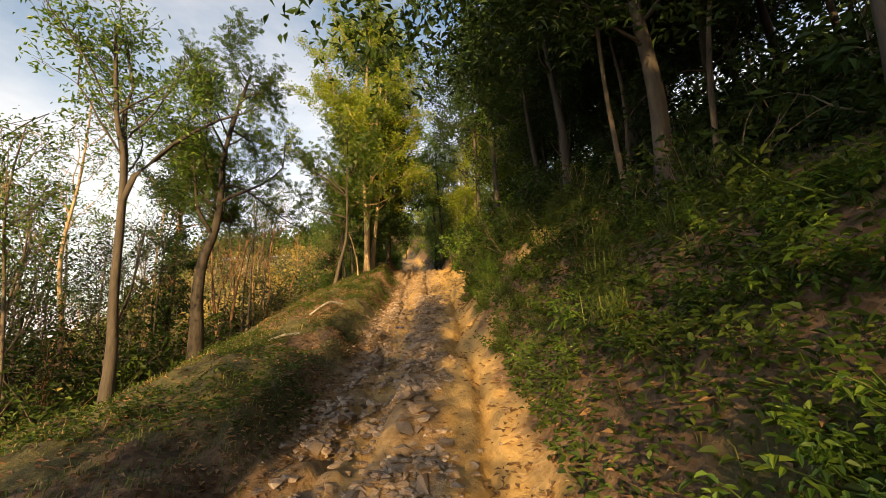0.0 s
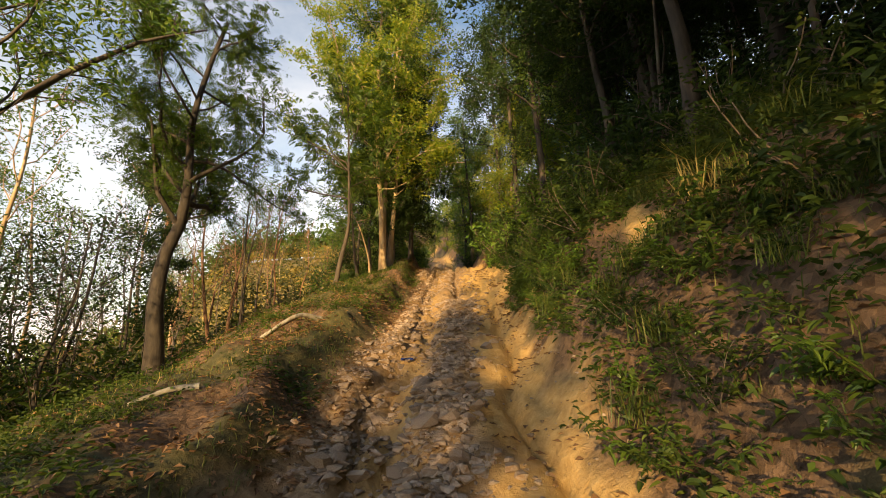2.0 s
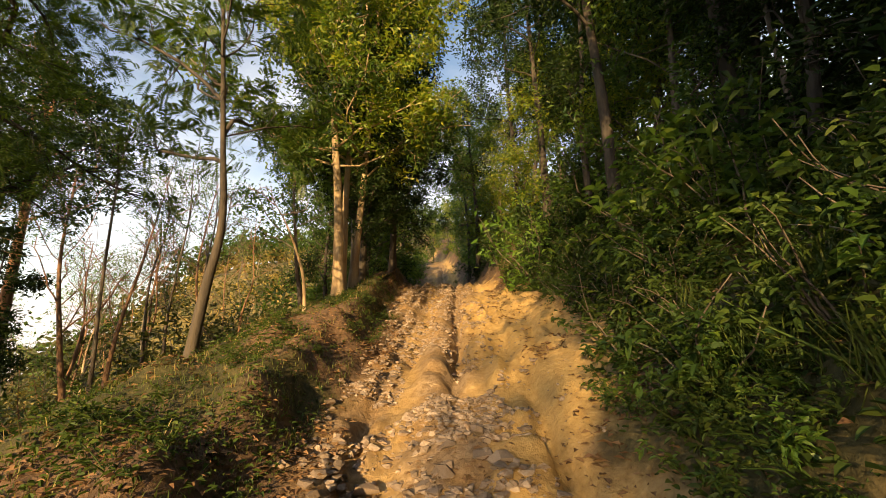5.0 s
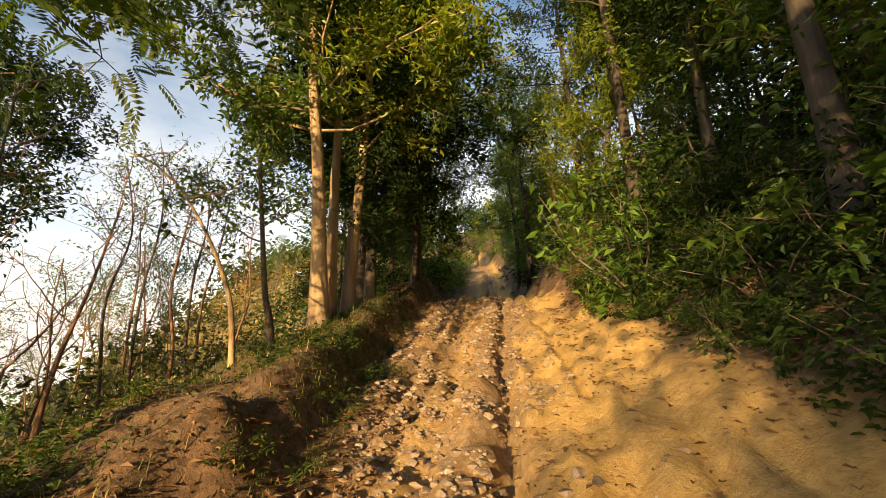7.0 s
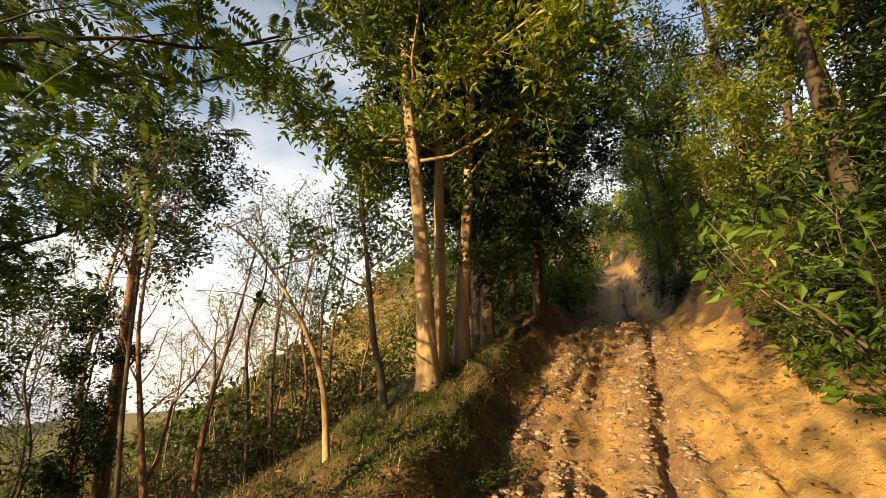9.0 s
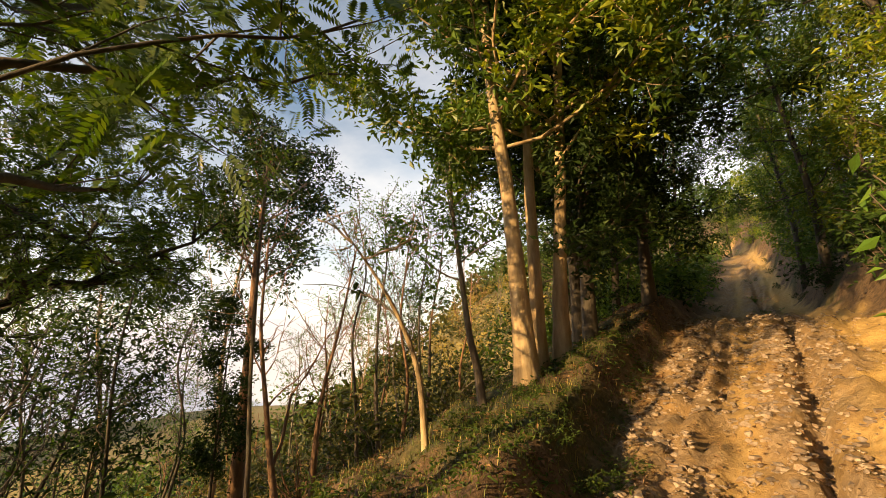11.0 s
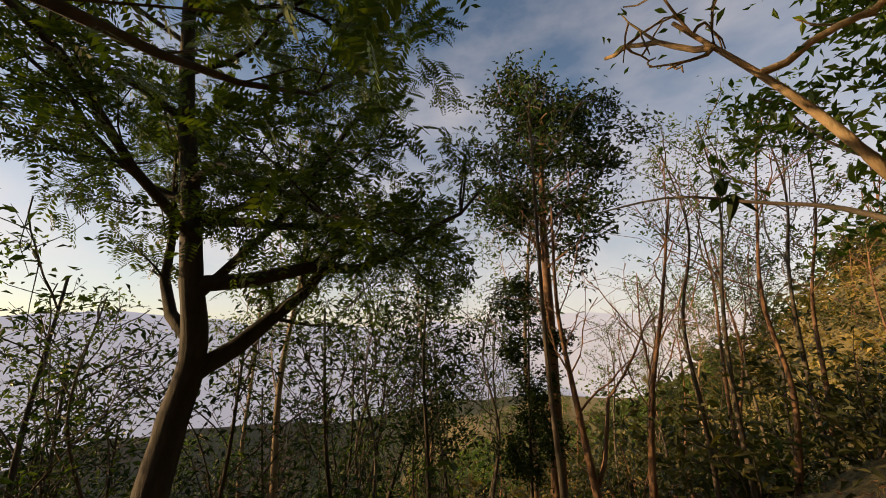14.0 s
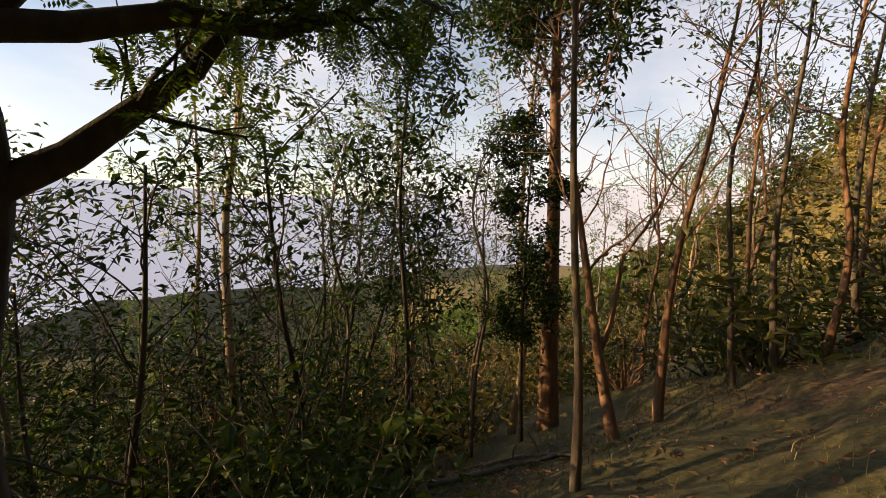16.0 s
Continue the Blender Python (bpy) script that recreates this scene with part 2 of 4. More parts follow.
def terrain(x, y, detail=True):
    x, y = np.asarray(x, float), np.asarray(y, float)
    s = x - road_middle(y) + 0.12 * value_noise(y, y * 0 + 3, 1.3, 2)
    early = 1 - smooth(6.5, 15.0, y)
    sl = s - toe(y) * smooth(-2.35, -1.0, s)
    left = np.interp(sl, LEFT_S, LEFT_Z) * (1 - early) + np.interp(sl, LEFT_S, LEFT_Z1) * early
    left = left * (1 - 0.9 * smooth(24, 62, y) * smooth(-50, -26, s))
    w = smooth(10.5, 13.5, y) * (1 - smooth(17.5, 20.0, y))
    steep = smooth(4.5, 6.3, y) * (1 - smooth(9.5, 12.0, y))
    right = np.interp(s, RIGHT_S, RIGHT_Z) * (1 - steep) + np.interp(s, RIGHT_S, RIGHT_Z1) * steep
    right = right * (1 - w) + np.interp(s, RIGHT_S, RIGHT_Z2) * w
    z = road_height(y) + np.where(s < 0, left, right)
    z = z + 7.0 * value_noise(x, y, 60, 3) * smooth(25, 90, np.abs(s)) + 18 * value_noise(x, y, 190, 4) * smooth(60, 200, np.abs(s))
    off = smooth(1.4, 3.0, np.abs(s + 0.15))
    z = z + (0.05 + 0.08 * off) * value_noise(x, y, 1.1, 5) * smooth(0.9, 2.2, np.abs(s + 0.1)) + 0.05 * value_noise(x, y, 0.45, 6)
    z = z + (0.09 * value_noise(x, y, 0.38, 30) + 0.05 * value_noise(x, y, 0.19, 31)) * smooth(-1.45, -1.8, s - toe(y)) * smooth(-5.0, -3.4, s)
    z = z + 0.14 * value_noise(x, y, 0.55, 28) * smooth(1.3, 1.6, s) * (1 - smooth(2.6, 4.0, s))
    if detail:
        rut = lambda c, d, wd: -d * np.exp(-((s - c) / wd) ** 2)
        wob = 0.07 * value_noise(y, y * 0, 2.1, 7)
        on = smooth(-1.5, -1.2, s - toe(y)) * (1 - smooth(0.95, 1.25, s))
        late = smooth(11.8, 13.8, y)
        z = z + on * (rut(left_rut(y) + wob, 0.13, 0.15) + rut(left_rut(y) - 0.2 + wob, 0.1, 0.05)
                      + (rut(0.8 + 0.6 * wob, 0.17, 0.07) + rut(0.64 + wob, 0.06, 0.2)) * (1 - late)
                      + (rut(0.03 - wob, 0.22, 0.085) + rut(0.62 + wob, 0.1, 0.07) + rut(-1.05 + wob, 0.1, 0.06) + rut(0.3 - wob, 0.05, 0.05)) * late
                      + 0.06 * value_noise(x, y, 0.62, 24) * (1 - 0.5 * late) + 0.04 * value_noise(x, y, 0.3, 8) * smooth(1.1, 0.4, s) + 0.03 * value_noise(x, y, 0.2, 26) + 0.034 * value_noise(x, y, 0.13, 9) * (1 - 0.5 * smooth(0.3, 0.6, s)))
        track = smooth(-1.4, -1.1, s - toe(y)) * (1 - smooth(1.3, 1.7, s))
        z = z + track * 0.07 * value_noise(s, 0.14 * y, 0.13, 27) * (0.4 + 0.6 * smooth(10, 13, y)) + track * late * 0.02 * value_noise(x, y, 0.4, 29)
        z = z - 0.1 * scar(s, y) * (1 + value_noise(x, y, 0.3, 25))
        z = z + (1 - on) * (0.04 * value_noise(x, y, 0.25, 10) + 0.02 * value_noise(x, y, 0.12, 11)) * (np.abs(s) < 12)
    return z


def grid_line(fine_a, fine_b, step, mid_a, mid_b, mid_step, far_a, far_b, n):
    lo = mid_a - (np.geomspace(1, 1 + mid_a - far_a, n) - 1)[::-1]
    hi = mid_b + (np.geomspace(1, 1 + far_b - mid_b, n) - 1)
    return np.unique(np.round(np.concatenate([lo, np.arange(mid_a, fine_a, mid_step), np.arange(fine_a, fine_b, step), np.arange(fine_b, mid_b, mid_step), hi]), 4))


def build_ground():
    xs = grid_line(-3.6, 2.2, 0.06, -26, 18, 0.45, -900, 500, 26)
    ys = grid_line(0.4, 22.0, 0.075, -12, 50, 0.5, -400, 900, 26)
    gx, gy = np.meshgrid(xs, ys)
    gz = terrain(gx, gy)
    co = np.stack([gx, gy, gz], -1).reshape(-1, 3)
    nx, ny = len(xs), len(ys)
    idx = np.arange(nx * ny).reshape(ny, nx)
    quads = np.stack([idx[:-1, :-1], idx[:-1, 1:], idx[1:, 1:], idx[1:, :-1]], -1).reshape(-1, 4)
    me = bpy.data.meshes.new("ground")
    me.from_pydata(co.tolist(), [], quads.tolist())
    x, y = co[:, 0], co[:, 1]
    s = x - road_middle(y)
    rag = 0.18 * value_noise(x, y, 0.5, 12) + 0.1 * value_noise(x, y, 0.18, 13)
    road = smooth(-1.6, -1.3, s + rag - toe(y)) * (1 - smooth(1.0, 1.3, s + rag))
    w = smooth(11.5, 13.5, y) * (1 - smooth(17.5, 19.5, y))
    wheel = smooth(0.35, 0.6, s + rag) * (1 - smooth(1.0, 1.25, s + rag)) + 0.7 * np.exp(-((s + 0.5 * rag - left_rut(y)) / 0.16) ** 2)
    sand = np.clip(wheel * 0.85 + w * smooth(-0.1, 0.5, s + rag) * (1 - smooth(1.25, 1.8, s + rag)) + 0.95 * scar(s + 0.6 * rag, y), 0, 1)
    grass = np.clip(smooth(0.1, 0.5, value_noise(x, y, 1.4, 14) + 0.5 * value_noise(x, y, 0.4, 15) + 0.5 * smooth(-1.6, -2.6, s) + 0.5 * smooth(-3.0, -4.0, s)), 0, 1)
    straw = smooth(-7, -12, s) * smooth(17, 26, y) * np.clip(0.75 + 0.5 * value_noise(x, y, 6, 20), 0, 1)
    for key, v in (("road", road), ("sand", sand), ("grass", grass), ("straw", straw)):
        me.attributes.new(key, "FLOAT", "POINT").data.foreach_set("value", v.astype(np.float32))
    me.polygons.foreach_set("use_smooth", np.ones(len(quads), bool))
    me.materials.append(EARTH)
    return tagged(new("ground", me), "rutted ochre dirt track between leaf-littered grassy banks", "ground", kind="structure")


ground = build_ground()

# ---- plants: shared geometry ----
def mesh_from(name, verts, faces, material, flat=True):
    me = bpy.data.meshes.new(name)
    me.from_pydata(np.asarray(verts).tolist(), [], [list(map(int, f)) for f in faces])
    if not flat:
        me.polygons.foreach_set("use_smooth", np.ones(len(faces), bool))
    me.materials.append(material)
    return me


def part(name, me, parent, label=""):
    ob = new(name, me)
    ob.parent = parent
    return tagged(ob, label)


class Wood:
    """Collects tubes for one piece of wood."""
    def __init__(self):
        self.v, self.f = [], []

    def tube(self, pts, radii, sides=7, knots=0.0, rng=None):
        pts = np.asarray(pts, float)
        base = sum(len(a) for a in self.v)
        way = np.gradient(pts, axis=0)
        way /= np.linalg.norm(way, axis=1, keepdims=True) + 1e-9
        ref = np.where(np.abs(way[:, 2:3]) > 0.85, [[1.0, 0, 0]], [[0, 0, 1.0]])
        a = np.cross(way, ref)
        a /= np.linalg.norm(a, axis=1, keepdims=True) + 1e-9
        b = np.cross(way, a)
        ang = np.linspace(0, 2 * np.pi, sides, endpoint=False)
        r = np.asarray(radii, float)[:, None] * np.ones((1, sides))
        if knots and rng is not None:
            r = r * (1 + knots * (rng.random(r.shape) - 0.5))
        ring = pts[:, None, :] + r[..., None] * (np.cos(ang)[None, :, None] * a[:, None, :] + np.sin(ang)[None, :, None] * b[:, None, :])
        self.v.append(ring.reshape(-1, 3))
        n = len(pts)
        for i in range(n - 1):
            for j in range(sides):
                k = (j + 1) % sides
                self.f.append((base + i * sides + j, base + i * sides + k, base + (i + 1) * sides + k, base + (i + 1) * sides + j))
        self.f.append(tuple(base + (n - 1) * sides + j for j in range(sides)))

    def mesh(self, name, material):
        return mesh_from(name, np.concatenate(self.v), self.f, material, False)


def unit(v):
    v = np.asarray(v, float)
    return v / (np.linalg.norm(v) + 1e-9)


def curve_through(points, n):
    """Catmull-Rom samples through a few points."""
    p = np.asarray(points, float)
    p = np.vstack([2 * p[0] - p[1], p, 2 * p[-1] - p[-2]])
    out = []
    for t in np.linspace(0, len(p) - 3 - 1e-6, n):
        i, u = int(t), t - int(t)
        a, b, c, d = p[i:i + 4]
        out.append(0.5 * (2 * b + (c - a) * u + (2 * a - 5 * b + 4 * c - d) * u * u + (3 * b - a - 3 * c + d) * u ** 3))
    return np.array(out)


def wander(rng, start, way, length, n, bend, lift):
    """A wandering path from start."""
    pts, d = [np.asarray(start, float)], unit(way)
    for _ in range(n):
        d = unit(d + rng.normal(0, bend, 3) + np.array([0, 0, lift]))
        pts.append(pts[-1] + d * length / n)
    return np.array(pts)


def leaf_geometry(rng, at, size, wide=0.4, droop=0.25, flat=0.0):
    """A folded leaf at each point."""
    n = len(at)
    d = rng.normal(0, 1, (n, 3))
    d[:, 2] = d[:, 2] * (0.6 - 0.5 * flat) - droop
    d /= np.linalg.norm(d, axis=1, keepdims=True)
    up = np.array([0, 0, 1.0]) * (0.6 + 2 * flat) + rng.normal(0, 0.6, (n, 3))
    side = np.cross(d, up)
    side /= np.linalg.norm(side, axis=1, keepdims=True) + 1e-9
    nrm = np.cross(side, d)
    size = size * rng.uniform(0.65, 1.3, (n, 1))
    half = wide * size * 0.5
    v = np.stack([at, at + 0.42 * size * d + half * side + 0.12 * size * nrm, at + size * d - 0.1 * size * nrm, at + 0.42 * size * d - half * side + 0.12 * size * nrm], 1).reshape(-1, 3)
    f = np.arange(4 * n).reshape(n, 4)
    return v, f


def feather_geometry(rng, at, ways, length, pairs, leaflet):
    """A feathery compound leaf at each point: leaflets in pairs along a drooping stalk."""
    n = len(at)
    d = ways / (np.linalg.norm(ways, axis=1, keepdims=True) + 1e-9)
    side = np.cross(d, np.array([0, 0, 1.0]) + rng.normal(0, 0.35, (n, 3)))
    side /= np.linalg.norm(side, axis=1, keepdims=True) + 1e-9
    size = length * rng.uniform(0.7, 1.25, (n, 1))
    vs = []
    for k in range(pairs):
        u = (k + 0.6) / pairs
        p = at + size * u * d - np.array([0, 0, 1.0]) * size * 0.35 * u * u
        ll = leaflet * size * (0.6 + 0.8 * math.sin(math.pi * (0.15 + 0.75 * u)))
        for sg in (1, -1):
            w = unit_rows(sg * side + 0.45 * d - np.array([0, 0, 0.25]))
            q = np.cross(w, np.cross(d, side))
            q /= np.linalg.norm(q, axis=1, keepdims=True) + 1e-9
            vs.append(np.stack([p, p + 0.5 * ll * w + 0.17 * ll * q, p + ll * w, p + 0.5 * ll * w - 0.17 * ll * q], 1).reshape(-1, 3))
    v = np.concatenate(vs)
    return v, np.arange(len(v)).reshape(-1, 4)


def broad_leaf_geometry(rng, at, ways, size, wide=0.45):
    """A pointed leaf with a creased midrib at each point, along ways."""
    n = len(at)
    d = unit_rows(ways)
    side = unit_rows(np.cross(d, np.array([0, 0, 1.0]) + rng.normal(0, 0.3, (n, 3))))
    nrm = np.cross(side, d)
    L = (size * rng.uniform(0.6, 1.25, n))[:, None]
    w = wide * L * 0.5
    drop = np.array([0, 0, -1.0]) * L
    base, tip = at, at + L * d + 0.28 * drop
    v = np.stack([base, at + 0.3 * L * d + w * side + 0.12 * L * nrm, at + 0.68 * L * d + 0.75 * w * side + 0.1 * drop + 0.09 * L * nrm, tip,
                  at + 0.68 * L * d - 0.75 * w * side + 0.1 * drop + 0.09 * L * nrm, at + 0.3 * L * d - w * side + 0.12 * L * nrm], 1).reshape(-1, 3)
    k = 6 * np.arange(n)[:, None]
    return v, [tuple(q) for q in (k + np.array([0, 3, 2, 1])).tolist()] + [tuple(q) for q in (k + np.array([0, 5, 4, 3])).tolist()]


def unit_rows(a):
    return a / (np.linalg.norm(a, axis=1, keepdims=True) + 1e-9)


def tree(base, stem, radius, bark, leaf, seed, label, crown_from=0.45, limbs=9, limb_length=2.6, limb_rise=0.5, twigs=7, twig_length=0.9,
         leaves=26, leaf_size=0.13, wide=0.4, droop=0.3, feather=0, flare=1.35, spread=0.45, category="tree", name="tree", sides=9, group="", thick=0.26, top=1.0, forks=(), fine=False):
    """A tree: a trunk through the points of stem (relative to base), limbs with twigs, and a crown of single leaves."""
    rng = np.random.default_rng(seed)
    root = new(name)
    root.location = base
    tagged(root, label, category, group)
    n = max(10, 5 * len(stem))
    path = curve_through([(0, 0, -0.35)] + list(stem), n)
    u = np.linspace(0, 1, n)
    rad = radius * (1 - 0.78 * u ** 0.9) * (1 + (flare - 1) * np.exp(-u * 14))
    wood = Wood()
    wood.tube(path, rad, sides, 0.1, rng)
    part("trunk", wood.mesh("trunk", bark), root)
    tips, ways = [], []

    def grow_twigs(w, pts, r, count, length):
        for k in range(count):
            q = 0.3 + 0.7 * (k + rng.random()) / count
            i = min(int(q * (len(pts) - 1)), len(pts) - 2)
            along = unit(pts[i + 1] - pts[i])
            d = unit(along * 0.7 + rng.normal(0, 0.75, 3) + np.array([0, 0, 0.15]))
            tw = wander(rng, pts[i], d, length * rng.uniform(0.5, 1.2), 4, 0.22, 0.02)
            w.tube(tw if fine else tw[::2], np.linspace(max(r * 0.45, 0.007), 0.003, 5 if fine else 3), 4 if fine else 3)
            for b in range(2):
                e = wander(rng, tw[2 + b], unit(tw[-1] - tw[0] + rng.normal(0, 0.6, 3)), length * 0.5, 3, 0.25, 0.0)
                if fine:
                    w.tube(e, np.linspace(max(r * 0.22, 0.005), 0.003, 4), 3)
                tips.append(e)
            tips.append(tw[1:])

    def grow_limb(start, d, length, r):
        w = Wood()
        pts = wander(rng, start, d, length, 7, 0.2, 0.05)
        w.tube(pts, np.linspace(r, max(0.008, r * 0.18), 8), 6 if fine else 5)
        grow_twigs(w, pts, r * 0.5, twigs, twig_length)
        part("limb", w.mesh("limb", bark), root)

    turn = rng.random() * 6.28
    for k in range(limbs):
        q = crown_from + (1 - crown_from) * (k + 0.5 * rng.random()) / limbs
        i = min(int(q * (n - 1)), n - 1)
        turn += 2.4 + rng.normal(0, 0.35)
        taper = math.sin(math.pi * min(1.0, 0.28 + 0.72 * (q - crown_from) / (1 - crown_from + 1e-6) * top))
        d = np.array([math.cos(turn), math.sin(turn), limb_rise + 0.5 * rng.random()])
        grow_limb(path[i], d, limb_length * (spread + (1 - spread) * taper) * rng.uniform(0.75, 1.2), max(0.012, rad[i] * (thick + 0.2 * rng.random())))
    for f_at, f_way, f_len, f_r in forks:
        i = min(int(f_at * (n - 1)), n - 1)
        grow_limb(path[i], f_way, f_len, f_r)
    w = Wood()
    grow_twigs(w, path[-4:], rad[-1] * 1.2, 4, twig_length)
    part("limb", w.mesh("limb", bark), root)
    if leaves:
        seg = np.array([e[j] for e in tips for j in range(len(e))])
        nxt = np.array([e[min(j + 1, len(e) - 1)] - e[max(j - 1, 0)] for e in tips for j in range(len(e))])
        if feather:
            pick = rng.integers(0, len(seg), int(len(tips) * leaves / 10))
            v, f = feather_geometry(rng, seg[pick] + rng.normal(0, 0.08, (len(pick), 3)), nxt[pick] + rng.normal(0, 0.25, (len(pick), 3)), leaf_size, feather, 0.3)
        else:
            pick = rng.integers(0, len(seg), len(tips) * leaves)
            v, f = leaf_geometry(rng, seg[pick] + rng.normal(0, leaf_size * 0.9, (len(pick), 3)), leaf_size, wide, droop)
        part("crown", mesh_from("crown", v, f, leaf), root)
    return root


def on_ground(x, y, sink=0.0):
    return (x, y, float(terrain(x, y)) - sink)


# ---- trees beside the track, outer bank ----
CLUSTER = "tall trees on the outer bank"
tree(on_ground(-3.18, 17.32), [(-0.06, -0.03, 1), (-0.15, -0.05, 2.4), (-0.32, -0.15, 4.6), (-0.4, 0, 8.5), (-0.3, 0.2, 12.5)], 0.135, BARK_PALE_SUNLIT, LEAF_SUN, 11,
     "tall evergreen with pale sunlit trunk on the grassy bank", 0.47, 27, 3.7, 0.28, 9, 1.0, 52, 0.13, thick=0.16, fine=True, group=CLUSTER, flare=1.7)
tree(on_ground(-3.3, 17.82), [(0.0, 0, 1), (0.0, 0, 3), (0.08, 0.1, 5.5), (0.3, 0.2, 9), (0.3, 0.3, 11.5)], 0.105, BARK_PALE_SUNLIT, LEAF_MID, 12,
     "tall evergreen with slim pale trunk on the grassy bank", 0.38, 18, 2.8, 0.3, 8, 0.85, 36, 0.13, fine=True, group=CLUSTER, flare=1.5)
tree(on_ground(-3.14, 18.1), [(0.05, 0, 1), (0.15, 0.05, 2.6), (0.25, 0.1, 5), (0.4, 0.2, 9), (0.6, 0.3, 12)], 0.115, BARK_PALE_SUNLIT, LEAF_MID, 13,
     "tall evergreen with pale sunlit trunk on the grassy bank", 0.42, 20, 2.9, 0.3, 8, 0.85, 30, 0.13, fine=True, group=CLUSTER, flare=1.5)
tree(on_ground(-3.35, 19.65), [(0, 0, 1), (0.05, 0, 3), (0.1, 0.1, 6), (0, 0.2, 10)], 0.13, BARK_DARK, LEAF_SHADED, 14,
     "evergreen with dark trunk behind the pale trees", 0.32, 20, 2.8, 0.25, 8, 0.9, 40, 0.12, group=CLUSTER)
tree(on_ground(-2.8, 21.1), [(0, 0, 1), (0.05, 0, 3), (0.1, 0.1, 6), (0.2, 0.2, 9)], 0.13, BARK_DARK, LEAF_SHADED, 15,
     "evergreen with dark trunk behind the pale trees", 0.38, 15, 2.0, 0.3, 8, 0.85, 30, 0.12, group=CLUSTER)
tree(on_ground(-3.7, 20.0), [(0, 0, 1), (-0.1, 0, 3), (-0.1, 0.1, 6), (0.1, 0.2, 9)], 0.13, BARK_DARK, LEAF_SHADED, 16,
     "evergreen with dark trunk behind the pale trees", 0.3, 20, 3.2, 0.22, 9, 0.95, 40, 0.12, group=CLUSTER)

tree(on_ground(-5.85, 7.6), [(-0.02, 0, 1.2), (-0.08, -0.1, 2.4), (-0.2, -0.2, 4.7), (-0.4, -0.35, 5.8), (-0.6, -0.5, 7.6)], 0.12, BARK_DARK, LEAF_MID, 21,
     "slender grey tree forking high, sparse fresh leaves", 0.6, 9, 2.4, 1.1, 7, 0.9, 14, 0.12, fine=True, thick=0.3, forks=[(0.56, (0.32, 0.1, 1.0), 3.6, 0.06), (0.6, (-0.3, 0.25, 1.0), 3.4, 0.05)])
tree(on_ground(-7.05, 12.25), [(-0.02, -0.1, 1.0), (-0.06, -0.2, 2.0), (-0.08, -0.08, 3.0), (0.02, 0.08, 3.7), (0.15, 0.03, 4.4), (0.2, -0.05, 5.2), (0.25, -0.2, 6.3), (0.5, -0.2, 7.8), (0.7, 0.0, 9.2)], 0.2, BARK_BACKLIT, LEAF_UMBRELLA, 22,
     "crooked tree, bark darkened as if backlit, with a wide feathery umbrella crown", 0.54, 15, 3.6, 0.12, 12, 0.95, 145, 0.16, feather=6, fine=True, thick=0.4,
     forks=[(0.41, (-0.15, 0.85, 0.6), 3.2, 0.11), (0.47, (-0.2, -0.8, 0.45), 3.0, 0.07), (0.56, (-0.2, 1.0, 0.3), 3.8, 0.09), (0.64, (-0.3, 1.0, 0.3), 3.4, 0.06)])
tree(on_ground(-11.8, 18.0), [(0, 0, 2.5), (0, 0, 5), (0.05, -0.05, 7.6), (0.2, 0, 10.4)], 0.2, BARK_RED, LEAF_SHADED, 23,
     "tall straight tree with reddish trunk and bushy crown", 0.64, 16, 2.7, 0.5, 8, 0.85, 30, 0.14, fine=True)
tree(on_ground(-11.2, 17.2), [(-0.1, 0, 1.5), (0, 0.0, 3.5), (0.05, 0.1, 6.2)], 0.05, BARK_DARK, LEAF_SHADED, 24,
     "small dark leafy tree beside the tall reddish trunk", 0.35, 10, 0.8, 0.4, 6, 0.45, 30, 0.11)
tree(on_ground(-3.5, 13.12), [(0.22, -0.12, 0.8), (0.42, -0.26, 1.6), (0.46, -0.5, 2.6), (0.46, -0.95, 5)], 0.072, BARK_DARK, LEAF_MID, 25,
     "dark leaning tree on the lip of the bank", 0.74, 6, 1.9, 0.3, 8, 0.85, 60, 0.17, feather=8, forks=[(0.7, (-0.8, 0.7, 0.6), 2.9, 0.028), (0.74, (-0.45, 0.9, 0.9), 2.8, 0.028), (0.8, (-0.9, 0.2, 0.6), 2.6, 0.025), (0.84, (-0.2, 0.9, 1.0), 2.8, 0.025)])
sapling = tree(on_ground(-3.2, 15.65), [(-0.07, -0.03, 0.5), (-0.18, -0.12, 0.95), (-0.26, -0.28, 1.28), (-0.34, -0.42, 1.52), (-0.5, -0.6, 1.85)], 0.032, BARK_PALE_SUNLIT, LEAF_MID, 26,
     "thin pale sapling leaning out over the slope", 0.82, 2, 0.7, 0.5, 3, 0.3, 1, 0.05, fine=True, thick=0.1)
tree(on_ground(-4.15, 17.8), [(-0.08, -0.05, 0.5), (-0.16, -0.12, 1.0), (-0.26, -0.2, 2.1), (-0.35, -0.26, 3.2), (-0.35, -0.2, 5)], 0.07, BARK_GREY, LEAF_MID, 27,
     "slim grey tree with a stubby side branch", 0.55, 8, 1.3, 0.4, 6, 0.6, 26, 0.11)
bow = Wood()
bow.tube(curve_through([(-0.2, -0.14, 1.02), (-0.5, -0.08, 1.2), (-0.75, -0.1, 1.3), (-1.05, -0.25, 1.42), (-1.45, -0.4, 1.46)], 14), np.linspace(0.011, 0.004, 14), 6)
part("arched_branch", bow.mesh("arched_branch", BARK_GREY), sapling)
rng = np.random.default_rng(28)
v, f = broad_leaf_geometry(rng, np.array([(-0.85, -0.15, 1.35)] * 7) + rng.normal(0, 0.02, (7, 3)), rng.normal(0, 1, (7, 3)) + np.array([0, 0, 0.8]), 0.12)
part("leaf_spray", mesh_from("leaf_spray", v, f, LEAF_SHADED), sapling)

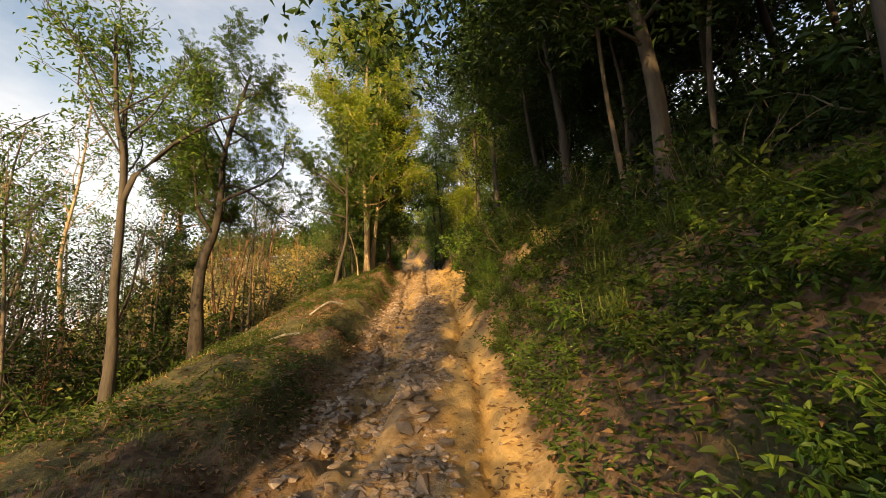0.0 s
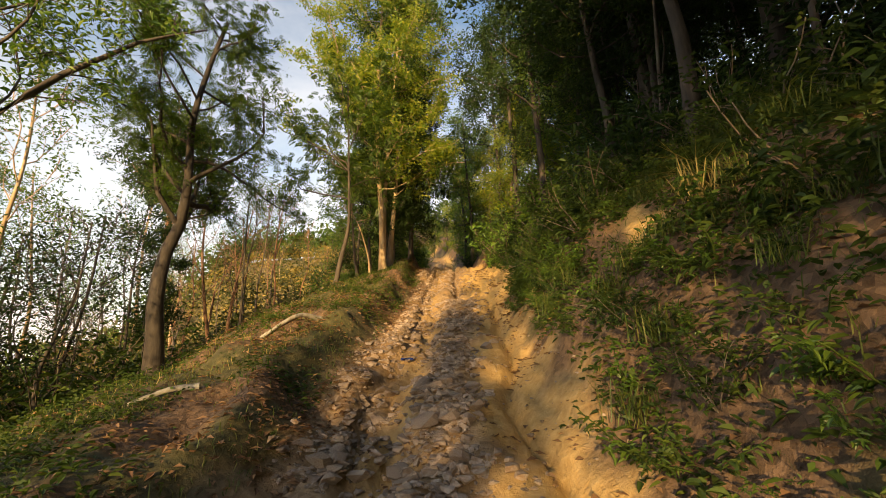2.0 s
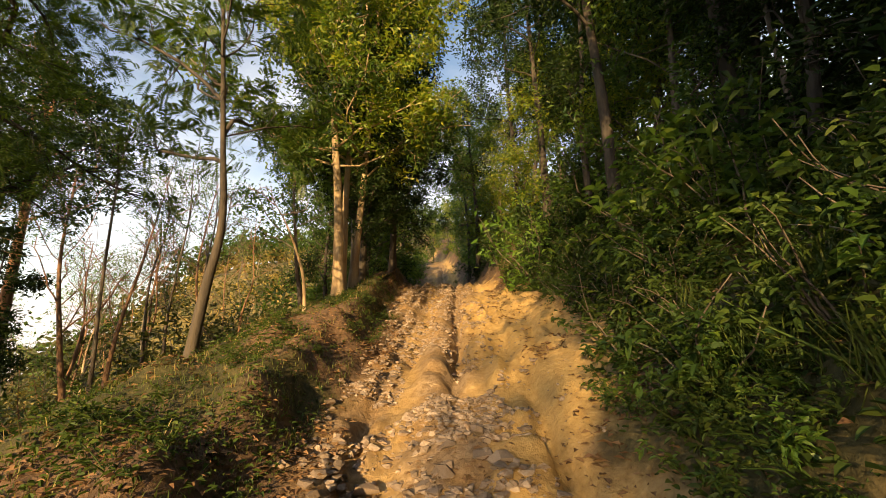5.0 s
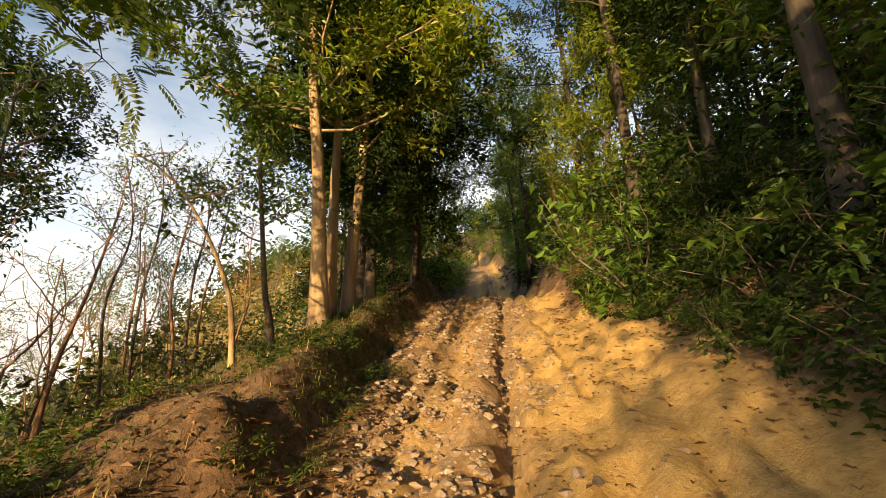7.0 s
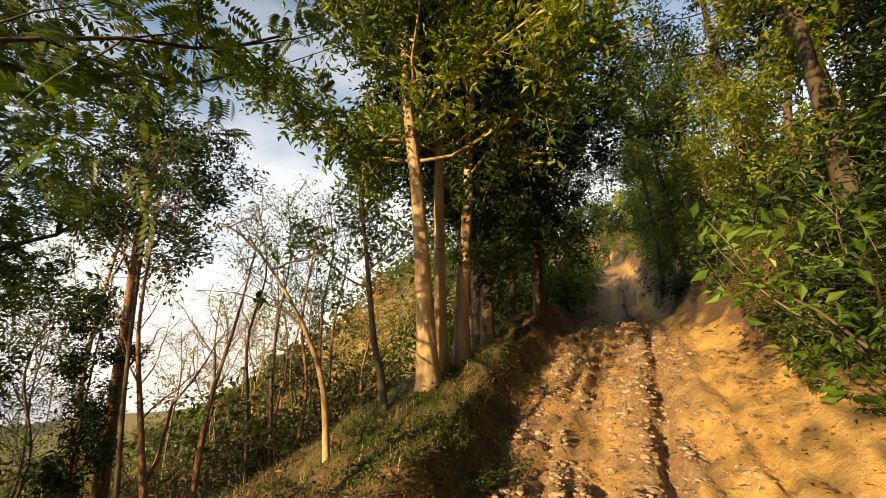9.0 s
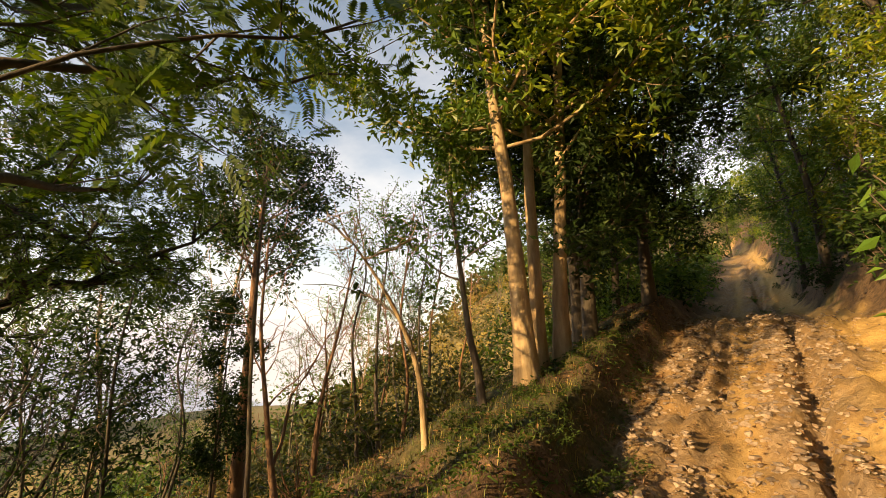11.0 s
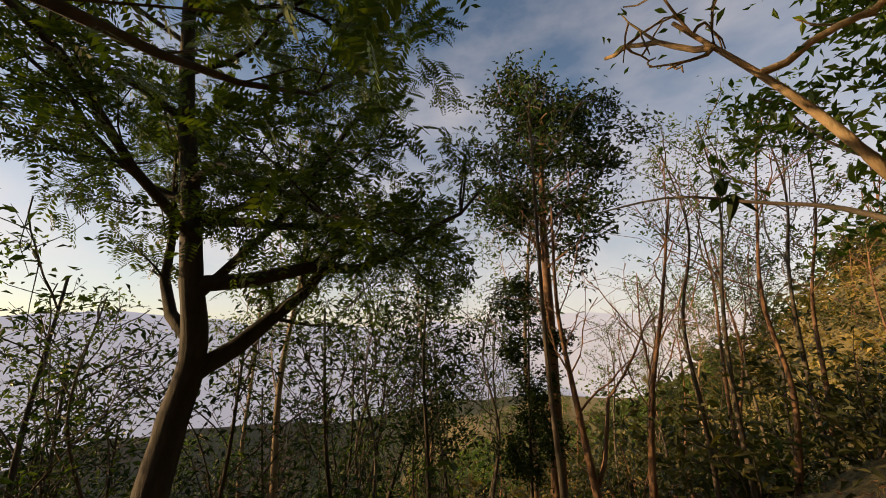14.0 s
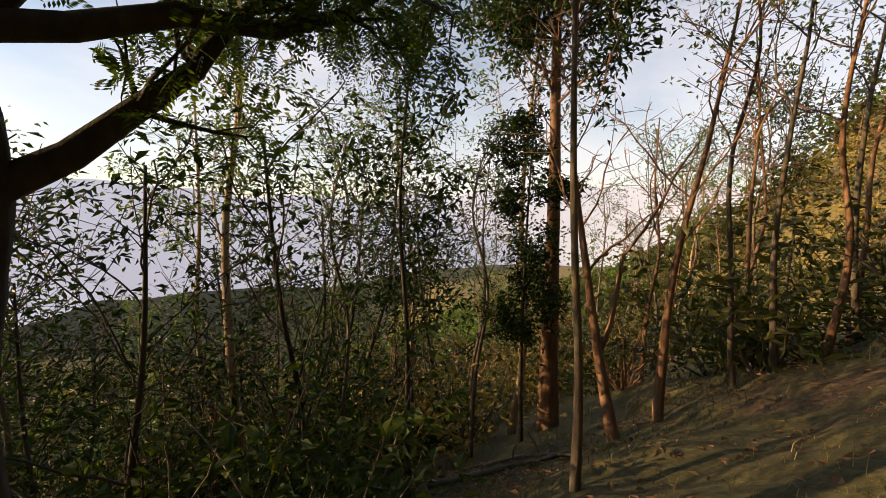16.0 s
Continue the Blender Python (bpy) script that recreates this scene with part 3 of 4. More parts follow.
# ---- the slope below the track ----
SLOPE = "slender trees on the slope"
tree(on_ground(-9.2, 17.8), [(-0.3, -0.15, 1), (-0.5, -0.3, 2.4), (-0.6, -0.5, 4), (-0.6, -0.5, 6)], 0.09, BARK_RED, LEAF_DRY, 31,
     "bare forked tree with pale reddish trunk", 0.5, 9, 2.0, 1.0, 8, 0.9, 0, group=SLOPE, forks=[(0.3, (0.0, 0.5, 0.9), 3.5, 0.05)])
tree(on_ground(-9.35, 18.5), [(0.05, 0, 1), (0.1, 0.1, 2.4), (0.1, 0.5, 4), (0.1, 0.9, 6)], 0.08, BARK_RED, LEAF_DRY, 32,
     "bare forked tree with pale reddish trunk", 0.5, 9, 2.0, 1.0, 8, 0.9, 0, group=SLOPE)
tree(on_ground(-7.5, 16.2), [(0, 0, 1), (0, -0.1, 2.5), (0, -0.15, 4.5), (0.1, -0.2, 6)], 0.05, BARK_GREY, LEAF_MID, 33,
     "thin dark pole-like tree with few leaves", 0.7, 6, 1.2, 0.8, 4, 0.5, 2, 0.1, group=SLOPE)
tree(on_ground(-10.2, 15.0), [(0, 0, 1), (-0.05, 0, 2.5), (0, -0.1, 4.5), (0.1, 0.1, 7)], 0.06, BARK_DARK, LEAF_SHADED, 34,
     "thin dark tree with sparse drooping leaves", 0.5, 9, 1.3, 0.9, 5, 0.6, 12, 0.14, group=SLOPE)
SKINNY = []
for k, (bark, leaf, n_leaf, h, r) in enumerate([(BARK_GREY, LEAF_MID, 6, 6.5, 0.05), (BARK_RED, LEAF_DRY, 0, 6.0, 0.055), (BARK_PALE_SUNLIT, LEAF_MID, 13, 7.5, 0.07), (BARK_DARK, LEAF_SHADED, 11, 5.5, 0.045), (BARK_RED, LEAF_OLIVE, 9, 7.0, 0.06)]):
    rng = random.Random(40 + k)
    SKINNY.append(tree(on_ground(-14 - 1.5 * k, 22 + 2 * k), [(rng.uniform(-.2, .2), rng.uniform(-.2, .2), h * q) for q in (0.25, 0.5, 0.75, 1.0)], r, bark, leaf, 50 + k,
                       ["thin grey tree with scattered leaves", "bare thin reddish tree", "slender pale rubber tree with fresh leaves", "thin dark tree in the shade of the slope", "slender reddish tree with a light crown"][k],
                       0.5, 8, 1.6, 0.9, 6, 0.7, n_leaf, 0.085, group=SLOPE))
rng = random.Random(7)
for k in range(85):
    x, y = rng.uniform(-34, -8), rng.uniform(2, 52)
    if x > -7.5 - 0.02 * y or (abs(x + 9.5) < 2.6 and abs(y - 16.5) < 3.5):
        continue
    q = rng.choice(SKINNY + [SKINNY[1], SKINNY[1], SKINNY[0]])
    copy_thing(q, pose(*on_ground(x, y), rng.uniform(-4, 4), rng.uniform(-4, 4), rng.uniform(0, 360)) @ Matrix.Scale(rng.uniform(0.75, 1.25), 4))

# ---- undergrowth: patterns ----
def blade_geometry(rng, at, length, width, lean=0.5):
    """A bent grass blade at each point."""
    n = len(at)
    turn = rng.uniform(0, 2 * np.pi, n)
    out = np.stack([np.cos(turn), np.sin(turn), 0 * turn], 1)
    side = np.stack([-np.sin(turn), np.cos(turn), 0 * turn], 1)
    size = (length * rng.uniform(0.5, 1.3, n))[:, None]
    bow = (lean * rng.uniform(0.3, 1.6, n))[:, None]
    up = np.array([0, 0, 1.0])
    mid = at + size * (0.55 * up + 0.22 * bow * out)
    tip = at + size * (0.9 / (1 + 0.4 * bow) * up + 0.75 * bow * out)
    half = width * 0.5 * side
    v = np.stack([at - half, at + half, mid + 0.8 * half, mid - 0.8 * half, tip], 1).reshape(-1, 3)
    k = 5 * np.arange(n)[:, None]
    return v, [tuple(q) for q in (k + np.array([0, 1, 2, 3])).tolist()] + [tuple(q) for q in (k + np.array([3, 2, 4])).tolist()]


def shrub(base, height, width, stems, leaf, leaves, leaf_size, seed, label, bark=None, broad=False, wide=0.42, group="", name="shrub", fine=False):
    """A shrub: stems from one root, twigs, single leaves."""
    rng = np.random.default_rng(seed)
    root = new(name)
    root.location = base
    tagged(root, label, "shrub", group)
    spots, ways = [], []
    w = Wood()
    for k in range(stems):
        turn = 6.283 * (k + rng.random()) / stems
        d = np.array([math.cos(turn) * width / height, math.sin(turn) * width / height, 1.0])
        pts = wander(rng, (0.06 * math.cos(turn), 0.06 * math.sin(turn), -0.1), d, height * rng.uniform(0.7, 1.25), 6, 0.16, -0.02)
        w.tube(pts, np.linspace(0.003 + 0.009 * height, 0.003, 7), 4)
        for b in range(5):
            i = rng.integers(1, 6)
            tw = wander(rng, pts[i], unit(pts[i] - pts[i - 1] + rng.normal(0, 0.8, 3)), height * 0.3, 4, 0.25, 0.0)
            if fine:
                w.tube(tw, np.linspace(0.007, 0.003, 5), 3)
            spots += list(tw[1:])
            ways += list(np.gradient(tw, axis=0)[1:])
        spots += list(pts[2:])
        ways += list(np.gradient(pts, axis=0)[2:])
    tagged(part("stem", w.mesh("stem", bark or BARK_GREY), root), kind="stuff")
    spots, ways = np.array(spots), np.array(ways)
    pick = rng.integers(0, len(spots), leaves)
    if broad:
        out = unit_rows(ways[pick]) * 0.5 + rng.normal(0, 0.7, (leaves, 3)) * np.array([1, 1, 0.45])
        v, f = broad_leaf_geometry(rng, spots[pick] + rng.normal(0, 0.02, (leaves, 3)), out, leaf_size, wide)
    else:
        v, f = leaf_geometry(rng, spots[pick] + rng.normal(0, leaf_size * 0.8, (leaves, 3)), leaf_size, wide, 0.2)
    part("foliage", mesh_from("foliage", v, f, leaf), root)
    return root


def grass_clump(base, length, blades, spread, material, seed, label):
    """A tuft of long arching blades."""
    rng = np.random.default_rng(seed)
    root = new("grass_clump")
    root.location = base
    tagged(root, label, "grass")
    at = np.stack([rng.normal(0, spread, blades), rng.normal(0, spread, blades), np.full(blades, -0.04)], 1)
    v, f = blade_geometry(rng, at, length, 0.009, 1.3)
    tagged(part("tuft", mesh_from("tuft", v, f, material), root), kind="stuff")
    return root


def scatter(patterns, spots, seed, low=0.75, high=1.25, lean=6):
    rng = random.Random(seed)
    for x, y in spots:
        m = pose(*on_ground(x, y), rng.uniform(-lean, lean), rng.uniform(-lean, lean), rng.uniform(0, 360))
        copy_thing(rng.choice(patterns), m @ Matrix.Scale(rng.uniform(low, high), 4))


def spots_in(seed, n, x0, x1, y0, y1, keep):
    rng = random.Random(seed)
    out = []
    for _ in range(n * 30):
        if len(out) >= n:
            break
        x, y = rng.uniform(x0, x1), rng.uniform(y0, y1)
        if keep(x, y, x - float(road_middle(y))):
            out.append((x, y))
    return out


# ---- the wooded upper bank ----
WOOD = "dark trees of the upper bank"
TALL = []
for k, (leaf, n_leaf, h, r) in enumerate([(LEAF_SHADED, 17, 11, 0.14), (LEAF_SHADED, 14, 9.5, 0.1), (LEAF_SHADED, 17, 10.5, 0.12)]):
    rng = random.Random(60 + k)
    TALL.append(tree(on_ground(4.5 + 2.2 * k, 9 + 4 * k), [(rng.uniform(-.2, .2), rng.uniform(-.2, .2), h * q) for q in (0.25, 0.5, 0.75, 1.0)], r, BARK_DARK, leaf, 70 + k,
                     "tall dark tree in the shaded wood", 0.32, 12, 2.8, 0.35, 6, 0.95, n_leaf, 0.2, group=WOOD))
POLE = tree(on_ground(3.4, 7.2), [(0.1, 0.1, 2), (-0.15, 0.2, 4.5), (-0.2, 0.2, 7.5)], 0.045, BARK_GREY, LEAF_SHADED, 75, "slim grey pole tree in the shaded wood", 0.6, 6, 1.4, 0.6, 5, 0.7, 14, 0.15, group=WOOD)
scatter(TALL, spots_in(81, 32, 2.8, 16, -6, 34, lambda x, y, s: s > 3.4), 8, 0.8, 1.2, 3)
scatter([POLE], spots_in(82, 26, 2.6, 9, 3, 24, lambda x, y, s: s > 2.9), 9, 0.8, 1.3, 5)
# the wood beside the start, and unseen trees added behind it for shade
scatter(TALL, [(4.4, -1.2), (2.9, -5.5), (3.0, -12.0), (4.2, -8.5), (5.5, -3.0), (4.6, 1.2), (4.4, 3.4), (3.6, 6.4), (-4.8, -12)], 10, 0.85, 1.1, 3)
tree(on_ground(2.5, 4.4), [(0, 0, 1.5), (-0.1, 0.1, 3), (-0.2, 0.2, 5), (-0.2, 0.3, 8)], 0.12, BARK_DARK, LEAF_SHADED, 76, "dark tree leaning its boughs out over the track",
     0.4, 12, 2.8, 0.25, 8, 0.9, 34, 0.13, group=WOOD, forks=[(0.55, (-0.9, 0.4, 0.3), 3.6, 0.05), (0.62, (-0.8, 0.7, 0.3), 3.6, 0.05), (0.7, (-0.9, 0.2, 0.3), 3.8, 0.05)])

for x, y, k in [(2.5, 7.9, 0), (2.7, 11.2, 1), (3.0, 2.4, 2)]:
    tree(on_ground(x, y), [(0, 0, 1.5), (-0.15, 0.1, 3), (-0.3, 0.2, 5), (-0.3, 0.3, 8.5)], 0.11, BARK_DARK, LEAF_SHADED, 300 + k, "dark tree with boughs hanging over the track", 0.52, 16, 3.1, 0.12, 9, 0.9, 38, 0.115, group=WOOD)

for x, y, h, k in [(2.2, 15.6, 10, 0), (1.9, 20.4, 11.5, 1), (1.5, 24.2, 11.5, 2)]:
    tree(on_ground(x, y), [(-0.1, 0, h * 0.25), (-0.25, 0.1, h * 0.5), (-0.35, 0.1, h * 0.75), (-0.3, 0.2, h)], 0.12, BARK_DARK, LEAF_SHADED, 310 + k, "tall dark evergreen standing close above the track", 0.4, 16, 2.5, 0.2, 8, 0.9, 26, 0.13, group=WOOD)

for x, y, h, lean, leaf, k in [(-4.2, 27.0, 9.5, 0.5, LEAF_MID, 0), (-0.1, 28.5, 10, -0.5, LEAF_MID, 1), (-4.6, 33.0, 11, 0.6, LEAF_SHADED, 2), (-0.6, 34.0, 11, -0.6, LEAF_MID, 3)]:
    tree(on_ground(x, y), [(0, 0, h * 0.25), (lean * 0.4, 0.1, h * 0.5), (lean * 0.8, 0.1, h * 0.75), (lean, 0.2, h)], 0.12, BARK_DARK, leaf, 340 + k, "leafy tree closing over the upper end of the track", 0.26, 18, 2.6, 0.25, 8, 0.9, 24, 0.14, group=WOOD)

SHADY = tree(on_ground(3.3, 10.6), [(0.1, 0, 2), (0.0, 0.1, 4), (-0.1, 0.1, 6), (0, 0.2, 8)], 0.08, BARK_DARK, LEAF_SHADED, 94, "dark leafy tree clothed to the ground in the wood", 0.1, 18, 1.9, 0.35, 8, 0.75, 20, 0.11, group=WOOD)
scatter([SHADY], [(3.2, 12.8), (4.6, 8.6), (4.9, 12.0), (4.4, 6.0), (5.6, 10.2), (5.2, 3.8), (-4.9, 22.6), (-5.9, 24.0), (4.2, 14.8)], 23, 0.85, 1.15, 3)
EDGE = []
for k, (leaf, h, w) in enumerate([(LEAF_MID, 8.5, 2.0), (LEAF_SUN, 6.0, 1.8), (LEAF_MID, 6.0, 1.7)]):
    rng = random.Random(90 + k)
    EDGE.append(tree(on_ground([2.6, 1.9, 3.2][k], [18.6, 21.8, 15.2][k]), [(rng.uniform(-.2, .2), rng.uniform(-.2, .2), h * q) for q in (0.25, 0.5, 0.75, 1.0)], 0.09, BARK_GREY, leaf, 95 + k,
                     "leafy tree in green foliage down to the track's edge", 0.08, 17, w, 0.35, 8, 0.75, 16, 0.125, group="leafy trees along the track"))
# spots with y below 0 are unseen trees, added to shade the track's start
scatter(EDGE, [(2.0, 24.6), (1.3, 28.0), (0.6, 32.5), (-0.4, 37), (-0.9, 43), (3.6, 20.8), (4.0, 24), (-6.3, 25.5), (-6.2, 30.5), (-7.4, 36), (-7.6, 43), (3.9, 17.0), (-4.5, 24.2), (-5.0, 28), (-2.6, -4.6), (-7.5, -6.0), (3.9, -4.6), (4.6, -6.5), (-3.4, -8.4), (-6, 66), (-6.3, 50), (-3.6, 60), (-1.6, 52), (-5.0, 56)], 11, 0.85, 1.25, 3)

BANK = "bushes of the upper bank"
NEAR = [shrub(on_ground(1.7, 5.2), 0.75, 0.7, 9, LEAF_SHADED, 560, 0.075, 116, "small bush with shade-darkened leaves at the foot of the bank", broad=True, group=BANK),
        shrub(on_ground(1.8, 7.9), 0.8, 0.6, 9, LEAF_BANK, 560, 0.07, 117, "small green bush at the foot of the bank", broad=True, group=BANK)]
BUSH = [shrub(on_ground(3.15, 9.3), 1.1, 0.9, 8, LEAF_SHADED, 800, 0.1, 101, "dense green bush on the upper bank", group=BANK),
        shrub(on_ground(3.1, 4.6), 0.9, 0.9, 7, LEAF_SHADED, 520, 0.12, 102, "dense dark green bush on the shaded bank", group=BANK),
        shrub(on_ground(2.6, 19.6), 1.4, 1.0, 8, LEAF_FRESH, 520, 0.12, 103, "bright green leafy bush on the upper bank", group=BANK)]
HERB = [shrub(on_ground(1.25, 3.4), 0.4, 0.5, 6, LEAF_MID, 340, 0.062, 104, "low broad-leaved herb at the foot of the bank", LEAF_BANK, broad=True, group="herbs", name="herb"),
        shrub(on_ground(1.35, 2.6), 0.5, 0.5, 6, LEAF_BANK, 340, 0.056, 105, "low leafy herb at the foot of the bank", LEAF_BANK, broad=True, group="herbs", name="herb")]
BROAD = shrub(on_ground(1.9, 14.6), 1.3, 1.1, 8, LEAF_MID, 520, 0.145, 106, "overhanging shrub with large glossy pointed leaves", broad=True, group=BANK)
TUFT = [grass_clump(on_ground(1.5, 8.2), 0.5, 110, 0.12, GRASS, 107, "tuft of long arching green grass"),
        grass_clump(on_ground(1.6, 6.2), 0.4, 80, 0.1, GRASS_DRY, 108, "tuft of dry straw-coloured grass")]


def off_the_scar(x, y, s):
    return float(scar(s, y)) < 0.3 and not (12.0 < y < 17.9 and s < 1.5)


scatter(NEAR, spots_in(83, 100, 0.8, 3.2, 3.4, 18.5, lambda x, y, s: 1.5 < s < 3.2 and (y > 8 or s > 2.5) and off_the_scar(x, y, s)), 12, 0.6, 1.1)
scatter(BUSH[:2], spots_in(88, 62, 1.8, 8, 2.5, 16, lambda x, y, s: s > 2.9), 21, 0.8, 1.5)
scatter(BUSH[1:], spots_in(89, 42, 0.8, 7, 16, 28, lambda x, y, s: s > 1.7 and off_the_scar(x, y, s)), 22, 0.7, 1.4)
scatter(HERB, spots_in(84, 84, 0.7, 3.2, 1.2, 19, lambda x, y, s: 1.3 < s < 3.2 and off_the_scar(x, y, s)), 13, 0.5, 1.15)
scatter(HERB, spots_in(90, 56, 0.7, 3.0, 0.9, 4.4, lambda x, y, s: 1.3 < s < 2.9), 24, 0.4, 0.8)
scatter(HERB, spots_in(95, 56, 0.6, 1.7, 4.6, 12.2, lambda x, y, s: 1.25 < s < 1.72 and off_the_scar(x, y, s)), 31, 0.4, 0.8)
scatter(HERB, spots_in(97, 18, 0.6, 1.6, 8.4, 11.4, lambda x, y, s: 1.15 < s < 1.6), 34, 0.35, 0.7)
scatter(NEAR, [(0.98, 6.35), (1.06, 6.0), (0.95, 8.6), (1.0, 9.3), (0.92, 7.9), (1.0, 5.3)], 32, 0.4, 0.6)
scatter(TUFT[:1], spots_in(96, 30, 0.6, 2.0, 5, 12.2, lambda x, y, s: 1.3 < s < 2.1 and off_the_scar(x, y, s)), 33, 0.4, 0.7)
scatter(TUFT[:1], spots_in(85, 70, 0.6, 3.5, 3, 24, lambda x, y, s: 1.7 < s < 3.5 and off_the_scar(x, y, s)), 14, 0.5, 0.9)
scatter([BROAD], [(1.95, 13.2), (2.4, 12.6), (2.0, 12.0), (2.6, 14.2)], 15, 0.8, 1.2)
scatter([HERB[0], BUSH[2]], [(0.75, 18.3), (0.95, 18.7), (1.15, 18.2), (0.9, 19.1), (1.3, 18.8)], 16, 0.5, 0.8)
scatter(BUSH[:2] + HERB, [(-3.4, 24.5), (-3.9, 27.2), (0.5, 25.3), (-0.1, 28.2), (-4.3, 30.6), (-0.7, 32.4), (-4.9, 35.4), (-1.4, 37.6), (-5.2, 40), (-1.8, 43), (-3.2, 22.9), (0.6, 22.6), (-5.6, 46), (-2.2, 48), (-3.7, 33.2), (-1.6, 30.2), (-4.4, 38.5), (-2.3, 35.6), (-5.0, 43.2), (-2.8, 41)], 25, 0.8, 1.2)
scatter([HERB[1]], spots_in(91, 34, -4, -1.5, 8.5, 17, lambda x, y, s: -2.7 < s < -1.2), 26, 0.35, 0.7)
scatter([HERB[1]], spots_in(92, 10, -4, -1.5, 2.5, 8.5, lambda x, y, s: -3.2 < s < -1.7), 27, 0.3, 0.55)

# ---- undergrowth of the left slope ----
SCRUB = [shrub(on_ground(-9.0, 23.5), 2.2, 1.6, 9, LEAF_OLIVE, 560, 0.19, 111, "rounded olive-green bush on the slope", group="scrub on the slope"),
         shrub(on_ground(-12.5, 13.2), 2.0, 1.5, 9, LEAF_BANK, 620, 0.16, 112, "green bush on the slope below the track", group="scrub on the slope"),
         shrub(on_ground(-13, 28), 2.0, 1.7, 9, LEAF_STRAW, 420, 0.17, 113, "yellow-green bush in the evening sun", group="scrub on the slope"),
         shrub(on_ground(-10.5, 25.5), 2.6, 1.2, 12, LEAF_DRY, 40, 0.1, 114, "bare brown brushwood on the slope", BARK_RED, group="scrub on the slope", fine=True)]
scatter(SCRUB, spots_in(86, 62, -26, -6.5, 3, 25, lambda x, y, s: s < -8.5 - (3.5 if 14 < y < 19.5 else 0) or (y > 21.5 and s < -4.2)), 17, 0.7, 1.5)
scatter([SCRUB[1]], spots_in(87, 34, -14, -8, 5, 14.5, lambda x, y, s: s < -7.2), 18, 0.8, 1.3)

scatter([SCRUB[1], SCRUB[3]], spots_in(93, 34, -18, -9, 4, 17, lambda x, y, s: s < -8.2 and not (14 < y < 19.5 and s > -13)), 29, 0.9, 1.5)
scatter(SCRUB[:2], [(-8.2, 21.5), (-9.6, 23.2), (-11, 21.0), (-12.4, 23.5), (-8.8, 25.2), (-13.6, 20.6), (-10.6, 26), (-14.5, 25)], 28, 0.9, 1.3)
MANY = tree(on_ground(-9.2, 11.6), [(0.1, 0.1, 0.6), (-0.1, 0.2, 1.8), (0.1, 0.5, 3.4), (0.1, 0.6, 5.2)], 0.07, BARK_DARK, LEAF_SHADED, 35, "many-stemmed dark tree with thin bare boughs", 0.25, 12, 2.4, 1.0, 7, 0.9, 3, 0.12, group=SLOPE)
scatter([SKINNY[0], SKINNY[2]], [(-8.6, 8.4), (-10.2, 10.0), (-11.2, 12.6), (-13, 11.5), (-9.4, 6.6), (-12, 8), (-14.5, 14), (-10, 4.5), (-12.6, 17.5)], 20, 1.1, 1.4, 4)
scatter([MANY], [(-10.2, 10.4), (-11.4, 12.2), (-10.8, 13.4), (-13, 11.0), (-12.2, 9.2)], 19, 0.8, 1.2, 6)
scatter([MANY], spots_in(94, 26, -19, -9.5, 3, 17, lambda x, y, s: s < -9 and not (14 < y < 19.5 and s > -12)), 30, 0.9, 1.5, 7)
for x, y, k in [(-8.8, 20.6, 1), (-9.0, 20.1, 0), (-9.3, 19.7, 0), (-10.6, 21.5, 1), (-11.5, 22.5, 1), (-10.0, 22.8, 4), (-12.5, 20.6, 1), (-11.8, 16.4, 0), (-13.2, 16.9, 0), (-12.6, 15.2, 3), (-11.3, 13.9, 0)]:
    copy_thing(SKINNY[k], pose(*on_ground(x, y), 2, -2, 40 * k + 70 * x) @ Matrix.Scale(1.0, 4))


# ---- far woods and hills ----
def far_woods(name, seed, n, x0, x1, y0, y1, keep, leaf, per, size, height, label):
    rng = np.random.default_rng(seed)
    x, y = rng.uniform(x0, x1, n * 3), rng.uniform(y0, y1, n * 3)
    ok = keep(x, y)
    x, y = x[ok][:n], y[ok][:n]
    z = terrain(x, y, False)
    h = height * rng.uniform(0.5, 1.2, len(x))
    a = np.repeat(np.arange(len(x)), per)
    ball = unit_rows(rng.normal(0, 1, (len(a), 3))) * (rng.random((len(a), 1)) ** 0.4)
    at = np.stack([x[a], y[a], z[a] + 0.62 * h[a]], 1) + ball * np.stack([0.32 * h[a], 0.32 * h[a], 0.4 * h[a]], 1)
    v, f = leaf_geometry(rng, at, size, 0.6, 0.2)
    return tagged(new(name, mesh_from(name, v, f, leaf)), label, "trees", kind="stuff")


def canopy(seed, n, x0, x1, y0, y1, keep, per, size, low, high, label):
    """Interlocking crowns held high over the wood."""
    rng = np.random.default_rng(seed)
    x, y = rng.uniform(x0, x1, n), rng.uniform(y0, y1, n)
    ok = keep(x, y, x - road_middle(y))
    x, y = x[ok], y[ok]
    z = terrain(x, y, False) + rng.uniform(low, high, len(x))
    a = np.repeat(np.arange(len(x)), per)
    ball = unit_rows(rng.normal(0, 1, (len(a), 3))) * (rng.random((len(a), 1)) ** 0.5)
    at = np.stack([x[a], y[a], z[a]], 1) + ball * np.array([1.5, 1.5, 0.9])
    v, f = leaf_geometry(rng, at, size, 0.5, 0.3)
    return tagged(new("wood_canopy", mesh_from("wood_canopy", v, f, LEAF_SHADED)), label, "leaves", kind="stuff")


